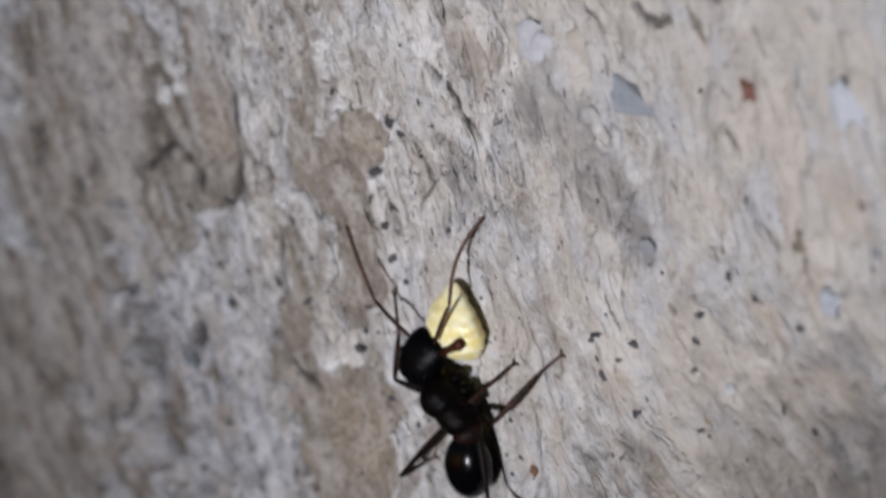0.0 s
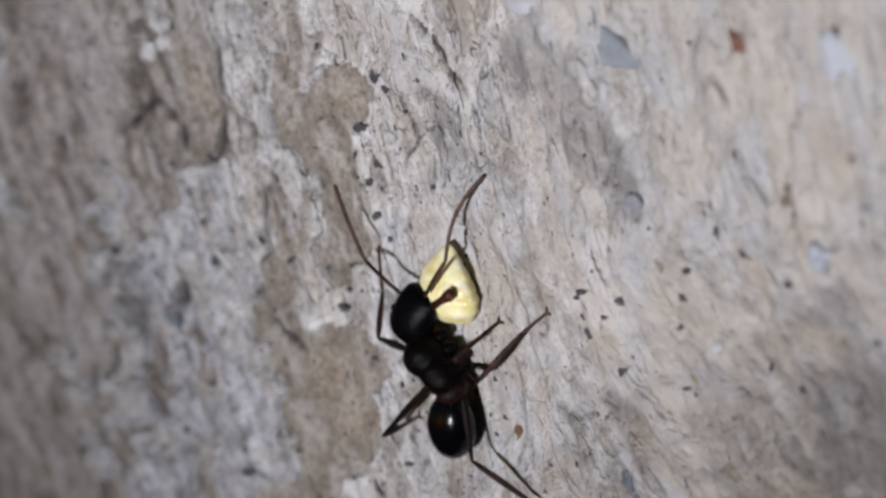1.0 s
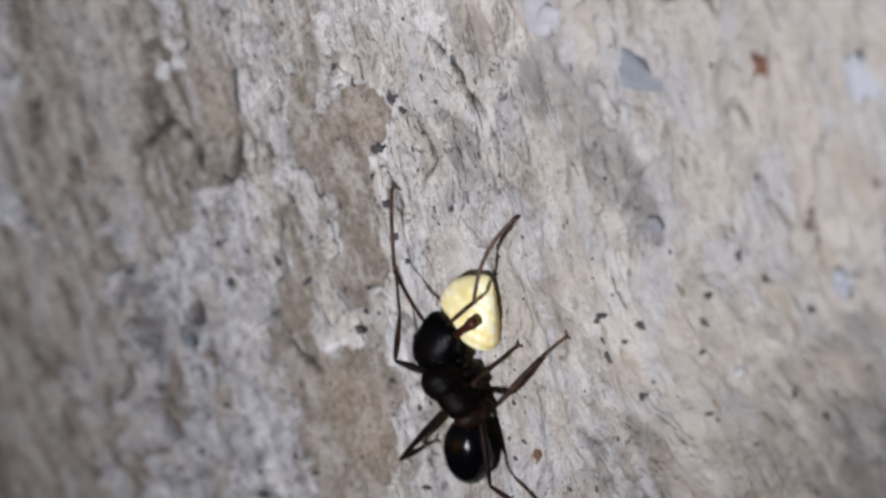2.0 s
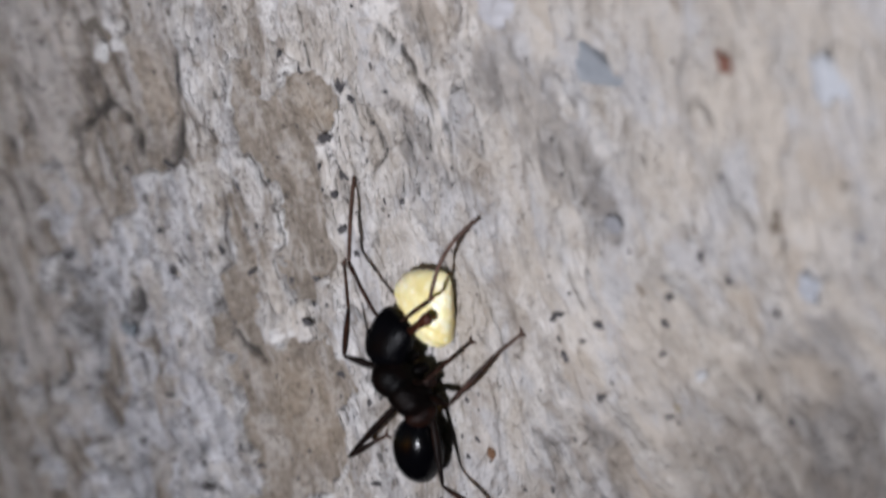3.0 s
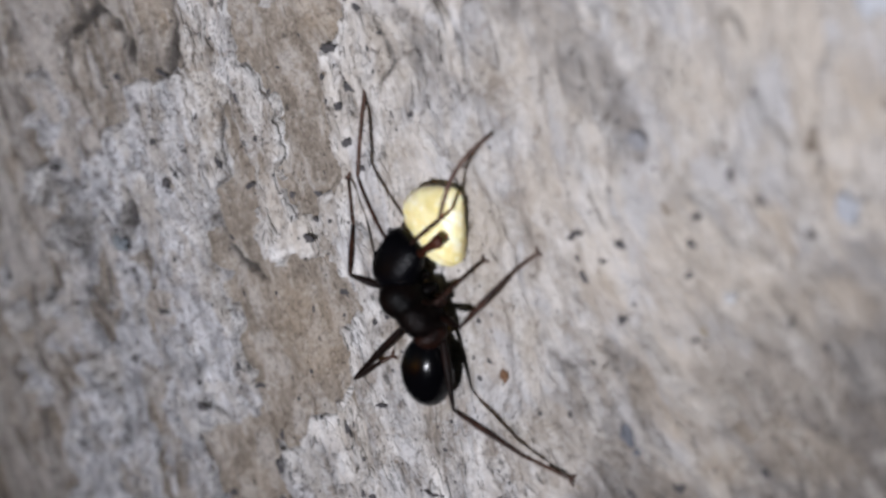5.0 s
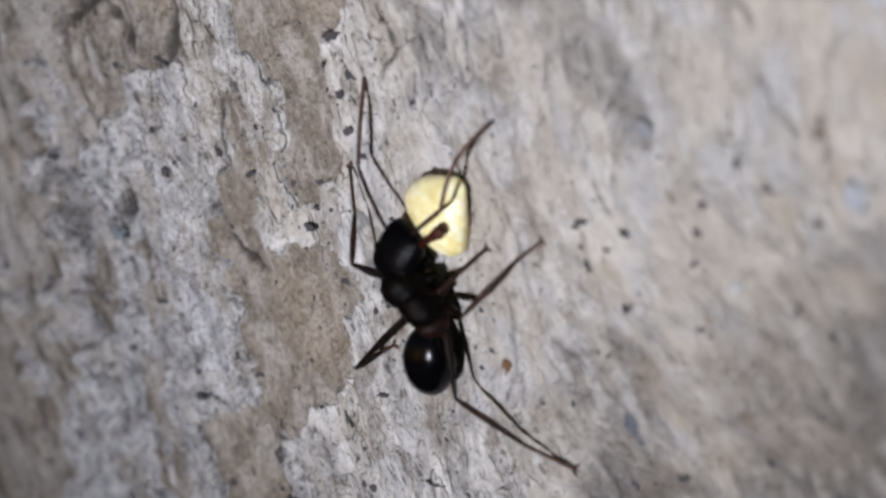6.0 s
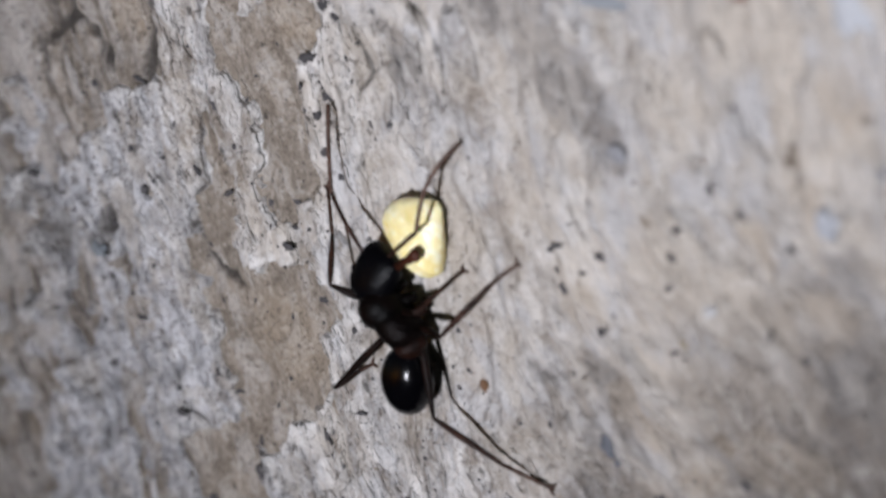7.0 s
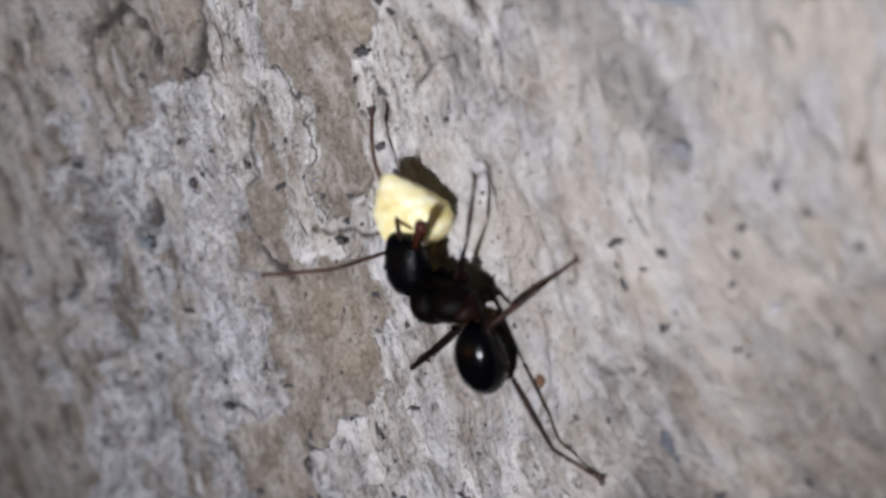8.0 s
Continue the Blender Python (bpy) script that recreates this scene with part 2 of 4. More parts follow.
# places where the lime crust has fallen off: centre and half sizes along and up the wall
BARE_HIGH = [(-3.0, 12.2, 2.3, 1.5), (-5.0, 9.9, 1.9, 2.6), (-5.3, 6.6, 1.9, 2.6), (-6.9, 4.4, 1.5, 1.5), (-7.4, 11.8, 1.7, 2.8), (-11.1, 6.0, 1.1, 2.6),
             (-12.2, 3.4, 1.7, 1.5), (-13.2, 1.4, 1.9, 1.1), (-16.3, 13.6, 2.1, 3.6), (-17.6, 11.3, 1.8, 1.4), (-15.0, 17.6, 1.8, 3.2), (-22.6, 9.4, 3.0, 1.7),
             (-19.9, 10.6, 1.9, 1.2), (-24.6, 12.6, 3.6, 2.8), (-29.5, 17.5, 6.5, 6.0), (-34.0, 12.0, 5.4, 5.0), (-21.0, 14.0, 3.4, 2.4), (-22.0, 18.0, 3.2, 3.0)]
BARE_LOW = [(-9.4, -0.9, 5.3, 1.9), (-10.2, -3.4, 4.4, 2.6), (-11.4, -5.9, 3.0, 1.4), (-13.3, -7.4, 2.2, 0.9), (-16.9, -8.9, 3.1, 1.3), (-17.0, -11.6, 2.6, 3.0),
            (-31.4, 1.0, 2.7, 2.3), (-31.5, 5.4, 2.2, 2.8), (-40.0, -5.8, 4.2, 5.0), (-38.0, -11.3, 4.2, 4.2), (-45.0, 0.0, 6.0, 8.0), (-46.0, -12.0, 6.0, 6.0), (-37.5, 4.5, 4.5, 3.8)]
# grey, cement-coloured stains and ochre ones
GREY = [(13.0, 12.2, 3.0, 2.6), (15.6, 9.0, 2.2, 2.6), (17.0, 6.6, 1.2, 1.8), (7.2, 16.0, 1.2, 2.6), (9.5, 17.8, 2.0, 1.6), (13.6, -4.2, 1.4, 2.4), (12.8, -6.4, 1.5, 1.4), (11.0, -10.0, 3.0, 3.0),
        (24.5, -8.0, 5.5, 3.6), (18.0, -12.0, 8.0, 3.0), (28.0, -3.0, 3.0, 4.0), (27.5, 1.2, 2.6, 1.2), (-27.5, 3.5, 2.0, 3.0), (-7.4, 12.0, 1.6, 2.2), (9.8, -3.4, 0.8, 2.4), (5.0, 10.5, 0.9, 2.6)]
OCHRE = [(-2.6, 12.3, 2.0, 1.4), (-16.0, 14.0, 2.0, 3.0), (-9.0, -2.5, 4.0, 3.0), (26.0, -0.2, 2.2, 1.4), (18.4, -7.2, 1.6, 1.4), (23.0, -6.5, 3.0, 1.8),
         (13.0, -0.4, 1.6, 0.8), (27.3, 4.0, 1.4, 1.0), (30.0, 8.0, 1.2, 1.8), (-37.0, -2.0, 2.0, 8.0), (24.0, 2.6, 1.0, 0.8), (15.2, -4.6, 1.0, 1.6), (8.0, 15.5, 1.4, 2.2)]
# cracks that follow the streaks, cut shallow and darkened in the colour: way points along and up the wall, and a width
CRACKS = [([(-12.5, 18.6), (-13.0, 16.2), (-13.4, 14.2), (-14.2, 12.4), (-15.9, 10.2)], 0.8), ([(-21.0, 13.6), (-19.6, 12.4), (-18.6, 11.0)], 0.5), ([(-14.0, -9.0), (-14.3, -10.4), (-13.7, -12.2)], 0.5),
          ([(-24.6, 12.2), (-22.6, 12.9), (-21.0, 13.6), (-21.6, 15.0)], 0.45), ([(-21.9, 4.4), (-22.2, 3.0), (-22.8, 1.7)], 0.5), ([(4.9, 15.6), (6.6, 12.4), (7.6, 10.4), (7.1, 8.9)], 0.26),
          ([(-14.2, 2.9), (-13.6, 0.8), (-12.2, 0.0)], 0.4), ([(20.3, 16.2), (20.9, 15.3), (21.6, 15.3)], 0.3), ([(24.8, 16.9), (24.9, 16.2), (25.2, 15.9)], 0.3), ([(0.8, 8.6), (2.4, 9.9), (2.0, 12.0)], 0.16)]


def spots(u, v, places, lean=0.05):
    """1 in the middle of the nearest place, 0 at its edge, less outside."""
    best = np.full(u.shape, -9.0)
    for cu, cv, ru, rv in places:
        du, dv = u - cu - lean * (v - cv), v - cv
        best = np.maximum(best, 1 - np.sqrt((du / ru) ** 2 + (dv / rv) ** 2))
    return best


def flow_of(u, v):
    """Across and along the streaks, which lean more to the low east side and wander slowly."""
    low = np.minimum(v - 4.0, 0.0)
    across = u + 0.10 * v + 0.40 * smooth(-2, 22, u) * low + 0.12 * smooth(-14, -34, u) * v
    return across + 0.9 * fbm(u / 9, v / 9, 3, 3), v - 0.15 * u


class Wall:
    """Heights and marks of the wall at places u, v in millimetres, each worked out once."""

    def __init__(self, u, v):
        self.u, self.v = u, v
        self.across, self.along = flow_of(u, v)
        a, l = self.across, self.along
        self.west = smooth(-15, -30, u)
        self.far_west = self.west * np.maximum(smooth(6, 12, v), smooth(-28, -36, u))
        warp_u, warp_v = fbm(u / 2.8, v / 2.8, 6, 21, 0.62), fbm(u / 2.8, v / 2.8, 6, 31, 0.62)
        wu, wv = u + 0.9 * warp_u, v + 0.65 * warp_v
        self.bare = np.maximum(spots(wu, wv, BARE_HIGH), spots(wu, wv, BARE_LOW)) + 0.10 * fbm(u / 1.2, v / 1.2, 3, 41)
        self.crack = self._cracks(u + 0.35 * warp_u, v + 0.3 * warp_v)
        self.swell = (0.35 * fbm(u / 16, v / 16, 3, 1) + 0.75 * fbm(a / 3.4, l / 11, 4, 5) + 0.30 * fbm(a / 1.3, l / 3.6, 3, 11)
                      + 2.4 * self.far_west * (ridges(a / 4.2, l / 19, 4, 63) - 0.15))
        self.calm = 1 - 0.82 * np.exp(-((u - 3.5) ** 2 / 90.0 + (v + 1.5) ** 2 / 110.0))
        self.swell = self.swell * self.calm
        self.coat = self._coat()
        self.ground = 0.22 * fbm(a / 1.1, l / 2.0, 4, 51, 0.6) + 0.7 * self.far_west * ridges(a / 2.2, l / 9, 4, 65) - 0.3 * self.crack

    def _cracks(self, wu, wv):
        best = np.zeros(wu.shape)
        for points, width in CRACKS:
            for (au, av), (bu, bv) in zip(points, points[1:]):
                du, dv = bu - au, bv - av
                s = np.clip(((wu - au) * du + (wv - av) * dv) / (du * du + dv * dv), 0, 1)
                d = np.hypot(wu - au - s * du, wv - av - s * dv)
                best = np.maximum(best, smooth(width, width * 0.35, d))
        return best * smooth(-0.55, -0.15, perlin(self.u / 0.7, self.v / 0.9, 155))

    def _coat(self):
        """The lime crust's own height over the swell of the wall."""
        a, l = self.across, self.along
        east = smooth(3, 18, self.u)
        lumps = 0.42 * fbm(a / 1.6, l / 3.2, 5, 71, 0.55) + 0.40 * ridges(a / 2.0, l / 7.5, 4, 77) - 0.08
        lumps = lumps * self.calm
        step = 2.2 * fbm(a / 3.0, l / 4.6, 4, 91, 0.5)
        ledge = np.floor(step) + smooth(0.55, 1.0, step - np.floor(step))
        lumps = lumps + self.west * (1.25 * np.clip(ledge, -0.8, 1.6) + 1.7 * ridges(a / 2.1, l / 3.2, 3, 83))
        lumps = lumps * (1 - 0.5 * east) + east * 0.35 * fbm(a / 2.4, l / 5.0, 4, 81, 0.55)
        holes = np.minimum(0, perlin(a / 0.7, l / 1.3, 95) + 0.36) * (1.8 - 1.3 * east) + np.minimum(0, perlin(a / 1.7, l / 2.8, 99) + 0.42) * (2.0 - 1.4 * east)
        edge = smooth(-0.02, -0.10, self.bare)
        return (lumps + holes - 0.3 * self.crack) * edge - 0.35 + (0.35 + 0.34) * edge

    def level(self):
        """The swell, brought to the height of the places where the ant's feet hold on."""
        top, bottom = 0.0, 0.15
        for (fu, fv, fh), held in zip(HOLDS, held_heights()):
            g = np.exp(-((self.u - fu) ** 2 + (self.v - fv) ** 2) / (2 * 1.3 ** 2))
            top, bottom = top + g * held, bottom + g
        return self.swell - top / bottom

    def mortar(self):
        return self.level() + self.ground

    def crust(self):
        return self.level() + self.coat

    def surface(self):
        return self.level() + np.maximum(self.ground, self.coat)


# where the ant's feet hold on: the wall passes through these places
HOLDS = [(8.15, -8.68, 0), (9.39, 1.40, 0), (5.61, 1.00, 0), (-2.81, 4.80, 0), (0.58, -2.40, 0), (-2.59, -3.56, 0), (8.9, 6.8, 0), (-0.5, 8.4, 0), (4.0, 3.1, -0.3), (6.9, -8.0, 0), (5.6, -7.0, 0), (4.6, -5.8, 0), (3.2, -4.6, 0), (7.2, 0.2, 0)]


@functools.lru_cache(maxsize=None)
def held_heights():
    at_feet = Wall(np.array([h[0] for h in HOLDS], dtype=float), np.array([h[1] for h in HOLDS], dtype=float))
    return tuple(at_feet.swell + at_feet.coat - np.array([h[2] for h in HOLDS]))


def axis(a, b, step, far_a, far_b):
    inner = np.arange(a, b, step)
    grow = np.cumsum(step * 1.22 ** np.arange(1, 60))
    return np.concatenate([(a - grow[a - grow > far_a])[::-1], inner, inner[-1] + grow[inner[-1] + grow < far_b]])


def sheet(name, height, mat, us, vs, marks, close=0.0):
    """A height field over the wall's plane, in millimetres; close: the depth to which its rim is folded back."""
    u, v = np.meshgrid(us, vs)
    co = np.stack([u, -height, v], -1).reshape(-1, 3) * 0.001
    nu, nv = len(us), len(vs)
    i = (np.arange(nv - 1)[:, None] * nu + np.arange(nu - 1)[None, :]).ravel()
    quads = np.stack([i, i + 1, i + nu + 1, i + nu], 1)
    if close:
        rim = np.concatenate([np.arange(nu), np.arange(1, nv) * nu + nu - 1, (nv - 1) * nu + np.arange(nu - 2, -1, -1), np.arange(nv - 2, 0, -1) * nu])
        back = co[rim].copy()
        back[:, 1] = close * 0.001
        k = len(co) + np.arange(len(rim))
        quads = np.concatenate([quads, np.stack([np.roll(rim, -1), rim, k, np.roll(k, -1)], 1)])
        co = np.concatenate([co, back])
    me = bpy.data.meshes.new(name)
    me.vertices.add(len(co))
    me.vertices.foreach_set("co", co.ravel().astype(np.float32))
    me.loops.add(quads.size)
    me.loops.foreach_set("vertex_index", quads.ravel().astype(np.int32))
    me.polygons.add(len(quads))
    me.polygons.foreach_set("loop_start", (np.arange(len(quads)) * 4).astype(np.int32))
    me.polygons.foreach_set("use_smooth", np.ones(len(quads), dtype=bool))
    me.update(calc_edges=True)
    for mark, value in marks.items():
        values = np.zeros(len(co), dtype=np.float32)
        values[:u.size] = value.ravel()
        me.attributes.new(mark, "FLOAT", "POINT").data.foreach_set("value", values)
    way = np.zeros((len(co), 3), dtype=np.float32)
    way[:u.size, 0], way[:u.size, 2] = FACE.across.ravel(), FACE.along.ravel()
    way[:, 1] = co[:, 1] * 1000
    me.attributes.new("flow", "FLOAT_VECTOR", "POINT").data.foreach_set("vector", way.ravel())
    me.materials.append(mat)
    return new(name, me)


US, VS = axis(-56, 40, 0.14, -300, 300), axis(-20, 24, 0.10, -250, 250)
FACE = Wall(*np.meshgrid(US, VS))


def stain_marks():
    u, v, a, l = FACE.u, FACE.v, FACE.across, FACE.along
    su, sv = fbm(u / 2.6, v / 2.6, 5, 111), fbm(u / 2.6, v / 2.6, 5, 115)
    return {"cream": smooth(0, 20, u + 9.0 * fbm(a / 6, l / 12, 5, 101)),
            "cool": smooth(-9, -18, u + 0.2 * v + 4.0 * fbm(a / 4, l / 8, 4, 105)),
            "grey": smooth(-0.12, 0.45, spots(u + 1.4 * su, v + 1.4 * sv, GREY, -0.25)),
            "taupe": smooth(4, 25, u - 1.3 * v - 7 + 9.0 * fbm(a / 5, l / 6, 5, 171)) * smooth(2, -6, v),
            "ochre": smooth(-0.1, 0.5, spots(u + 1.2 * sv, v + 1.0 * su, OCHRE, -0.2)),
            "west": smooth(-15, -27, u - 0.5 * np.maximum(v, 0) + 4.0 * fbm(u / 5, v / 7, 4, 161)), "crack": FACE.crack,
            "clean": smooth(-0.15, 0.45, spots(u + 2.6 * su, v + 2.6 * sv, [(5.5, 3.0, 9.0, 6.5), (3.0, 11.0, 5.5, 7.0), (7.0, -4.0, 6.0, 6.0), (11.5, 1.0, 7.0, 4.5), (-6.8, 1.6, 1.8, 1.6)], -0.2)),
            "rim": smooth(-0.45, -0.12, FACE.bare) * smooth(0.25, -0.05, fbm(u / 2.2, v / 2.2, 3, 181))}


MARKS = stain_marks()
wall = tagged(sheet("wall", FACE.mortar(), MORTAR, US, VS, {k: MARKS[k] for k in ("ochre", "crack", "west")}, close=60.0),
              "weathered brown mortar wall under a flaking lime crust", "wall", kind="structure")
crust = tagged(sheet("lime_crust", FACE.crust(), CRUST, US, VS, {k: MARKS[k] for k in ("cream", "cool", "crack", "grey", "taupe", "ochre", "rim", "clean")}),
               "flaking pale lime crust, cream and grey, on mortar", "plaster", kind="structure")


# ---- grains set in the wall ----
def lump_mesh(name, mat, seed, rough=0.25, cuts=2):
    bm = bmesh.new()
    bmesh.ops.create_icosphere(bm, subdivisions=cuts, radius=1.0)
    for vert in bm.verts:
        vert.co *= 1 + rough * noise.noise(vert.co * 1.3 + Vector((seed * 7.1, 3.3, seed)))
    for f in bm.faces:
        f.smooth = True
    me = bpy.data.meshes.new(name)
    bm.to_mesh(me)
    bm.free()
    me.materials.append(mat)
    return me


def surface(u, v):
    return Wall(np.array([float(u)]), np.array([float(v)])).surface()[0]


def set_in(name, me, u, v, ru, rv, proud=0.3, turn=20.0, label="", flat=0.33):
    """A grain of half sizes ru, rv set in the wall so that a part of its depth stands proud."""
    ob = new(name, me)
    deep = flat * (ru + rv)
    ob.matrix_world = pose(u * 0.001, (-surface(u, v) + deep * (1 - proud)) * 0.001, v * 0.001, 0, turn, 0) @ Matrix.Diagonal((ru * 0.001, deep * 0.001, rv * 0.001, 1))
    ob.parent = wall
    return tagged(ob, label)


GRAINS_MIDDLE = [(-10.1, 8.7, 0.33, 0.27), (-7.9, 8.9, 0.23, 0.24), (-9.1, 6.7, 0.47, 0.16), (-12.7, 5.7, 0.24, 0.33), (-17.4, 4.8, 0.36, 0.34), (-10.7, 4.5, 0.38, 0.16), (-1.7, 10.7, 0.47, 0.23),
                 (-6.8, 2.0, 0.41, 0.22), (-8.0, 3.9, 0.23, 0.24), (-5.8, 4.0, 0.27, 0.16), (-3.3, -2.0, 0.39, 0.19), (-4.3, -6.0, 0.39, 0.14), (-6.8, -7.1, 0.22, 0.39),
                 (-1.4, -9.9, 0.59, 0.11), (4.3, -3.6, 0.20, 0.13), (-14.3, -5.6, 0.44, 0.17), (-15.5, -4.6, 0.55, 0.29), (-16.3, -5.8, 0.35, 0.23)]
GRAINS_WEST = [(-20.8, 10.0, 0.50, 0.25), (-16.9, 10.1, 0.47, 0.25), (-14.1, 7.9, 0.35, 0.17), (-26.5, 2.9, 0.57, 0.24), (-21.3, -2.0, 0.43, 0.18), (-24.3, -2.4, 0.50, 0.27), (-25.3, -4.5, 0.33, 0.37),
               (-13.5, -8.1, 0.34, 0.29), (-14.1, -9.8, 0.49, 0.41), (-19.1, -6.7, 0.47, 0.21), (-13.7, -12.0, 0.49, 0.35), (-15.3, -11.6, 0.30, 0.18), (-19.3, -11.5, 0.47, 0.24),
               (-28.4, 5.6, 0.50, 0.24), (-33.8, -3.5, 0.55, 0.29), (-15.8, 6.3, 0.51, 0.14), (-27.4, 14.9, 0.52, 0.25)]
GRAINS_UPPER = [(-13.5, 14.2, 0.45, 0.26), (-14.2, 12.6, 0.34, 0.41), (-0.2, 13.0, 0.29, 0.38), (0.1, 12.3, 0.38, 0.22), (-1.5, 9.4, 0.38, 0.27), (-1.2, 8.9, 0.38, 0.27), (-2.1, 6.4, 0.34, 0.25),
                (-1.4, 5.2, 0.48, 0.19), (-10.5, 16.0, 0.32, 0.17), (-5.5, -0.7, 0.45, 0.20)]
GRAINS_EAST = [(11.5, 2.0, 0.43, 0.19), (12.5, 2.3, 0.32, 0.14), (14.5, 1.7, 0.48, 0.21), (13.6, 1.1, 0.21, 0.12), (11.5, 1.1, 0.21, 0.19), (12.2, 0.4, 0.36, 0.27), (21.7, 4.4, 0.25, 0.31),
               (23.5, 3.6, 0.42, 0.28), (20.1, 3.1, 0.22, 0.16), (19.0, 1.8, 0.26, 0.18), (18.3, 0.5, 0.32, 0.14), (14.3, -1.3, 0.31, 0.21), (17.9, -2.1, 0.26, 0.12), (18.5, -2.4, 0.22, 0.09),
               (20.8, -0.8, 0.28, 0.16), (20.7, -3.3, 0.25, 0.18), (25.2, -2.1, 0.32, 0.24), (16.9, -6.3, 0.13, 0.19), (20.3, -7.5, 0.37, 0.28), (12.2, -8.8, 0.28, 0.32), (15.4, -8.3, 0.30, 0.24),
               (25.5, 2.2, 0.20, 0.15), (23.3, 1.5, 0.15, 0.15), (9.5, -5.6, 0.22, 0.20)]
_dark = [lump_mesh("dark_grain", DARK_STONE, k, 1.1) for k in range(4)]
for k, (gu, gv, gr, gs) in enumerate(GRAINS_MIDDLE + GRAINS_WEST + GRAINS_UPPER + GRAINS_EAST):
    set_in("dark_grain", _dark[k % 4], gu, gv, 0.95 * gr, 0.95 * gs, 0.5, 8 * (k % 5) - 16, flat=0.17)


def chip_mesh(name, mat, seed, rough=0.2, cuts=3):
    """A three-cornered flat chip with worn edges and a hollow long side."""
    bm = bmesh.new()
    corners = [(-0.35, 1.0), (-0.05, 0.55), (0.25, 0.12), (0.62, -0.26), (1.0, -0.58), (0.55, -0.68), (0.0, -0.55), (-0.55, -0.42), (-0.62, 0.0), (-0.50, 0.55)]
    rings = []
    for k, (depth, size) in enumerate(((1.0, 0.96), (-0.4, 1.0), (-0.8, 0.93), (-1.0, 0.75))):
        rings.append([bm.verts.new((x * size, depth + 0.12 * noise.noise(Vector((3 * x, 3 * z, seed))), z * size)) for x, z in corners])
    for a, b in zip(rings, rings[1:]):
        for i in range(len(corners)):
            j = (i + 1) % len(corners)
            bm.faces.new((a[i], a[j], b[j], b[i]))
    bm.faces.new(rings[-1])
    bm.faces.new(rings[0][::-1])
    bmesh.ops.recalc_face_normals(bm, faces=bm.faces)
    me = bpy.data.meshes.new(name)
    bm.to_mesh(me)
    bm.free()
    me.materials.append(mat)
    return me


# larger stones, nearly flush: colour from, colour to, place, half sizes, turn, words
STONES = {
    "brick_chip": ((0.130, 0.060, 0.042), (0.180, 0.090, 0.068), 26.0, 12.1, 0.40, 0.48, -15, "rust-red brick chip"),
    "quartz_pebble": ((0.300, 0.296, 0.307), (0.390, 0.386, 0.401), 13.4, 15.5, 1.25, 1.05, 10, "milky lilac quartz pebble"),
    "tan_pebble": ((0.270, 0.240, 0.206), (0.360, 0.323, 0.281), 15.7, 15.0, 1.30, 0.96, 5, "tan sandstone pebble"),
    "slate_chip": ((0.150, 0.163, 0.180), (0.225, 0.240, 0.258), 18.0, 12.5, 2.6, 1.55, 0, "blue-grey slate chip"),
    "pale_pebble": ((0.315, 0.326, 0.352), (0.390, 0.401, 0.427), 31.2, 11.1, 0.75, 0.95, -15, "pale bluish pebble"),
    "milky_pebble": ((0.285, 0.296, 0.323), (0.360, 0.371, 0.398), 28.2, 3.3, 0.50, 0.53, -10, "milky bluish pebble"),
    "blue_pebble": ((0.050, 0.053, 0.065), (0.143, 0.150, 0.169), 12.9, -6.2, 0.40, 0.44, -25, "dark blue-grey pebble"),
    "blue_chip": ((0.050, 0.053, 0.065), (0.143, 0.150, 0.169), 13.1, -7.0, 0.31, 0.20, -30, "dark blue-grey chip"),
    "grey_pebble": ((0.150, 0.150, 0.161), (0.232, 0.232, 0.244), 17.4, 6.1, 0.36, 0.42, -20, "blue-grey pebble"),
    "grey_chip": ((0.200, 0.190, 0.185), (0.232, 0.225, 0.217), 15.7, 4.2, 0.20, 0.15, 0, "round grey chip"),
    "amber_grain": ((0.060, 0.032, 0.018), (0.150, 0.085, 0.050), 5.0, -4.2, 0.30, 0.28, 15, "amber-brown grain"),
    "ochre_grain": ((0.200, 0.170, 0.125), (0.240, 0.203, 0.150), 18.7, -1.6, 0.27, 0.32, -20, "ochre-brown grain"),
    "brown_lump": ((0.110, 0.090, 0.070), (0.158, 0.131, 0.105), 26.8, 5.8, 0.55, 0.40, -25, "dark brown lump of dirt"),
    "brown_grain": ((0.160, 0.140, 0.120), (0.195, 0.173, 0.150), 30.6, 7.0, 0.25, 0.22, -20, "grey-brown grain"),
    "slate_grain": ((0.140, 0.145, 0.160), (0.180, 0.184, 0.195), 31.3, 5.2, 0.30, 0.24, 0, "blue-grey slate grain"),
    "white_pebble": ((0.360, 0.360, 0.367), (0.450, 0.450, 0.458), 20.9, -0.2, 0.37, 0.22, 10, "white pebble"),
    "chalk_pebble": ((0.375, 0.364, 0.352), (0.480, 0.469, 0.458), -20.4, 16.2, 0.60, 0.50, -20, "white chalk pebble"),
    "teal_grain": ((0.110, 0.130, 0.150), (0.180, 0.195, 0.210), -22.7, 1.8, 0.60, 0.34, 10, "blue-grey grain"),
    # dark lump that stands in for a shadowed, dirty hollow
    "dirt_lump": ((0.050, 0.045, 0.040), (0.130, 0.115, 0.100), -20.2, 17.4, 1.3, 0.50, 10, "dark lump standing in for a shaded dirt pit"),
}
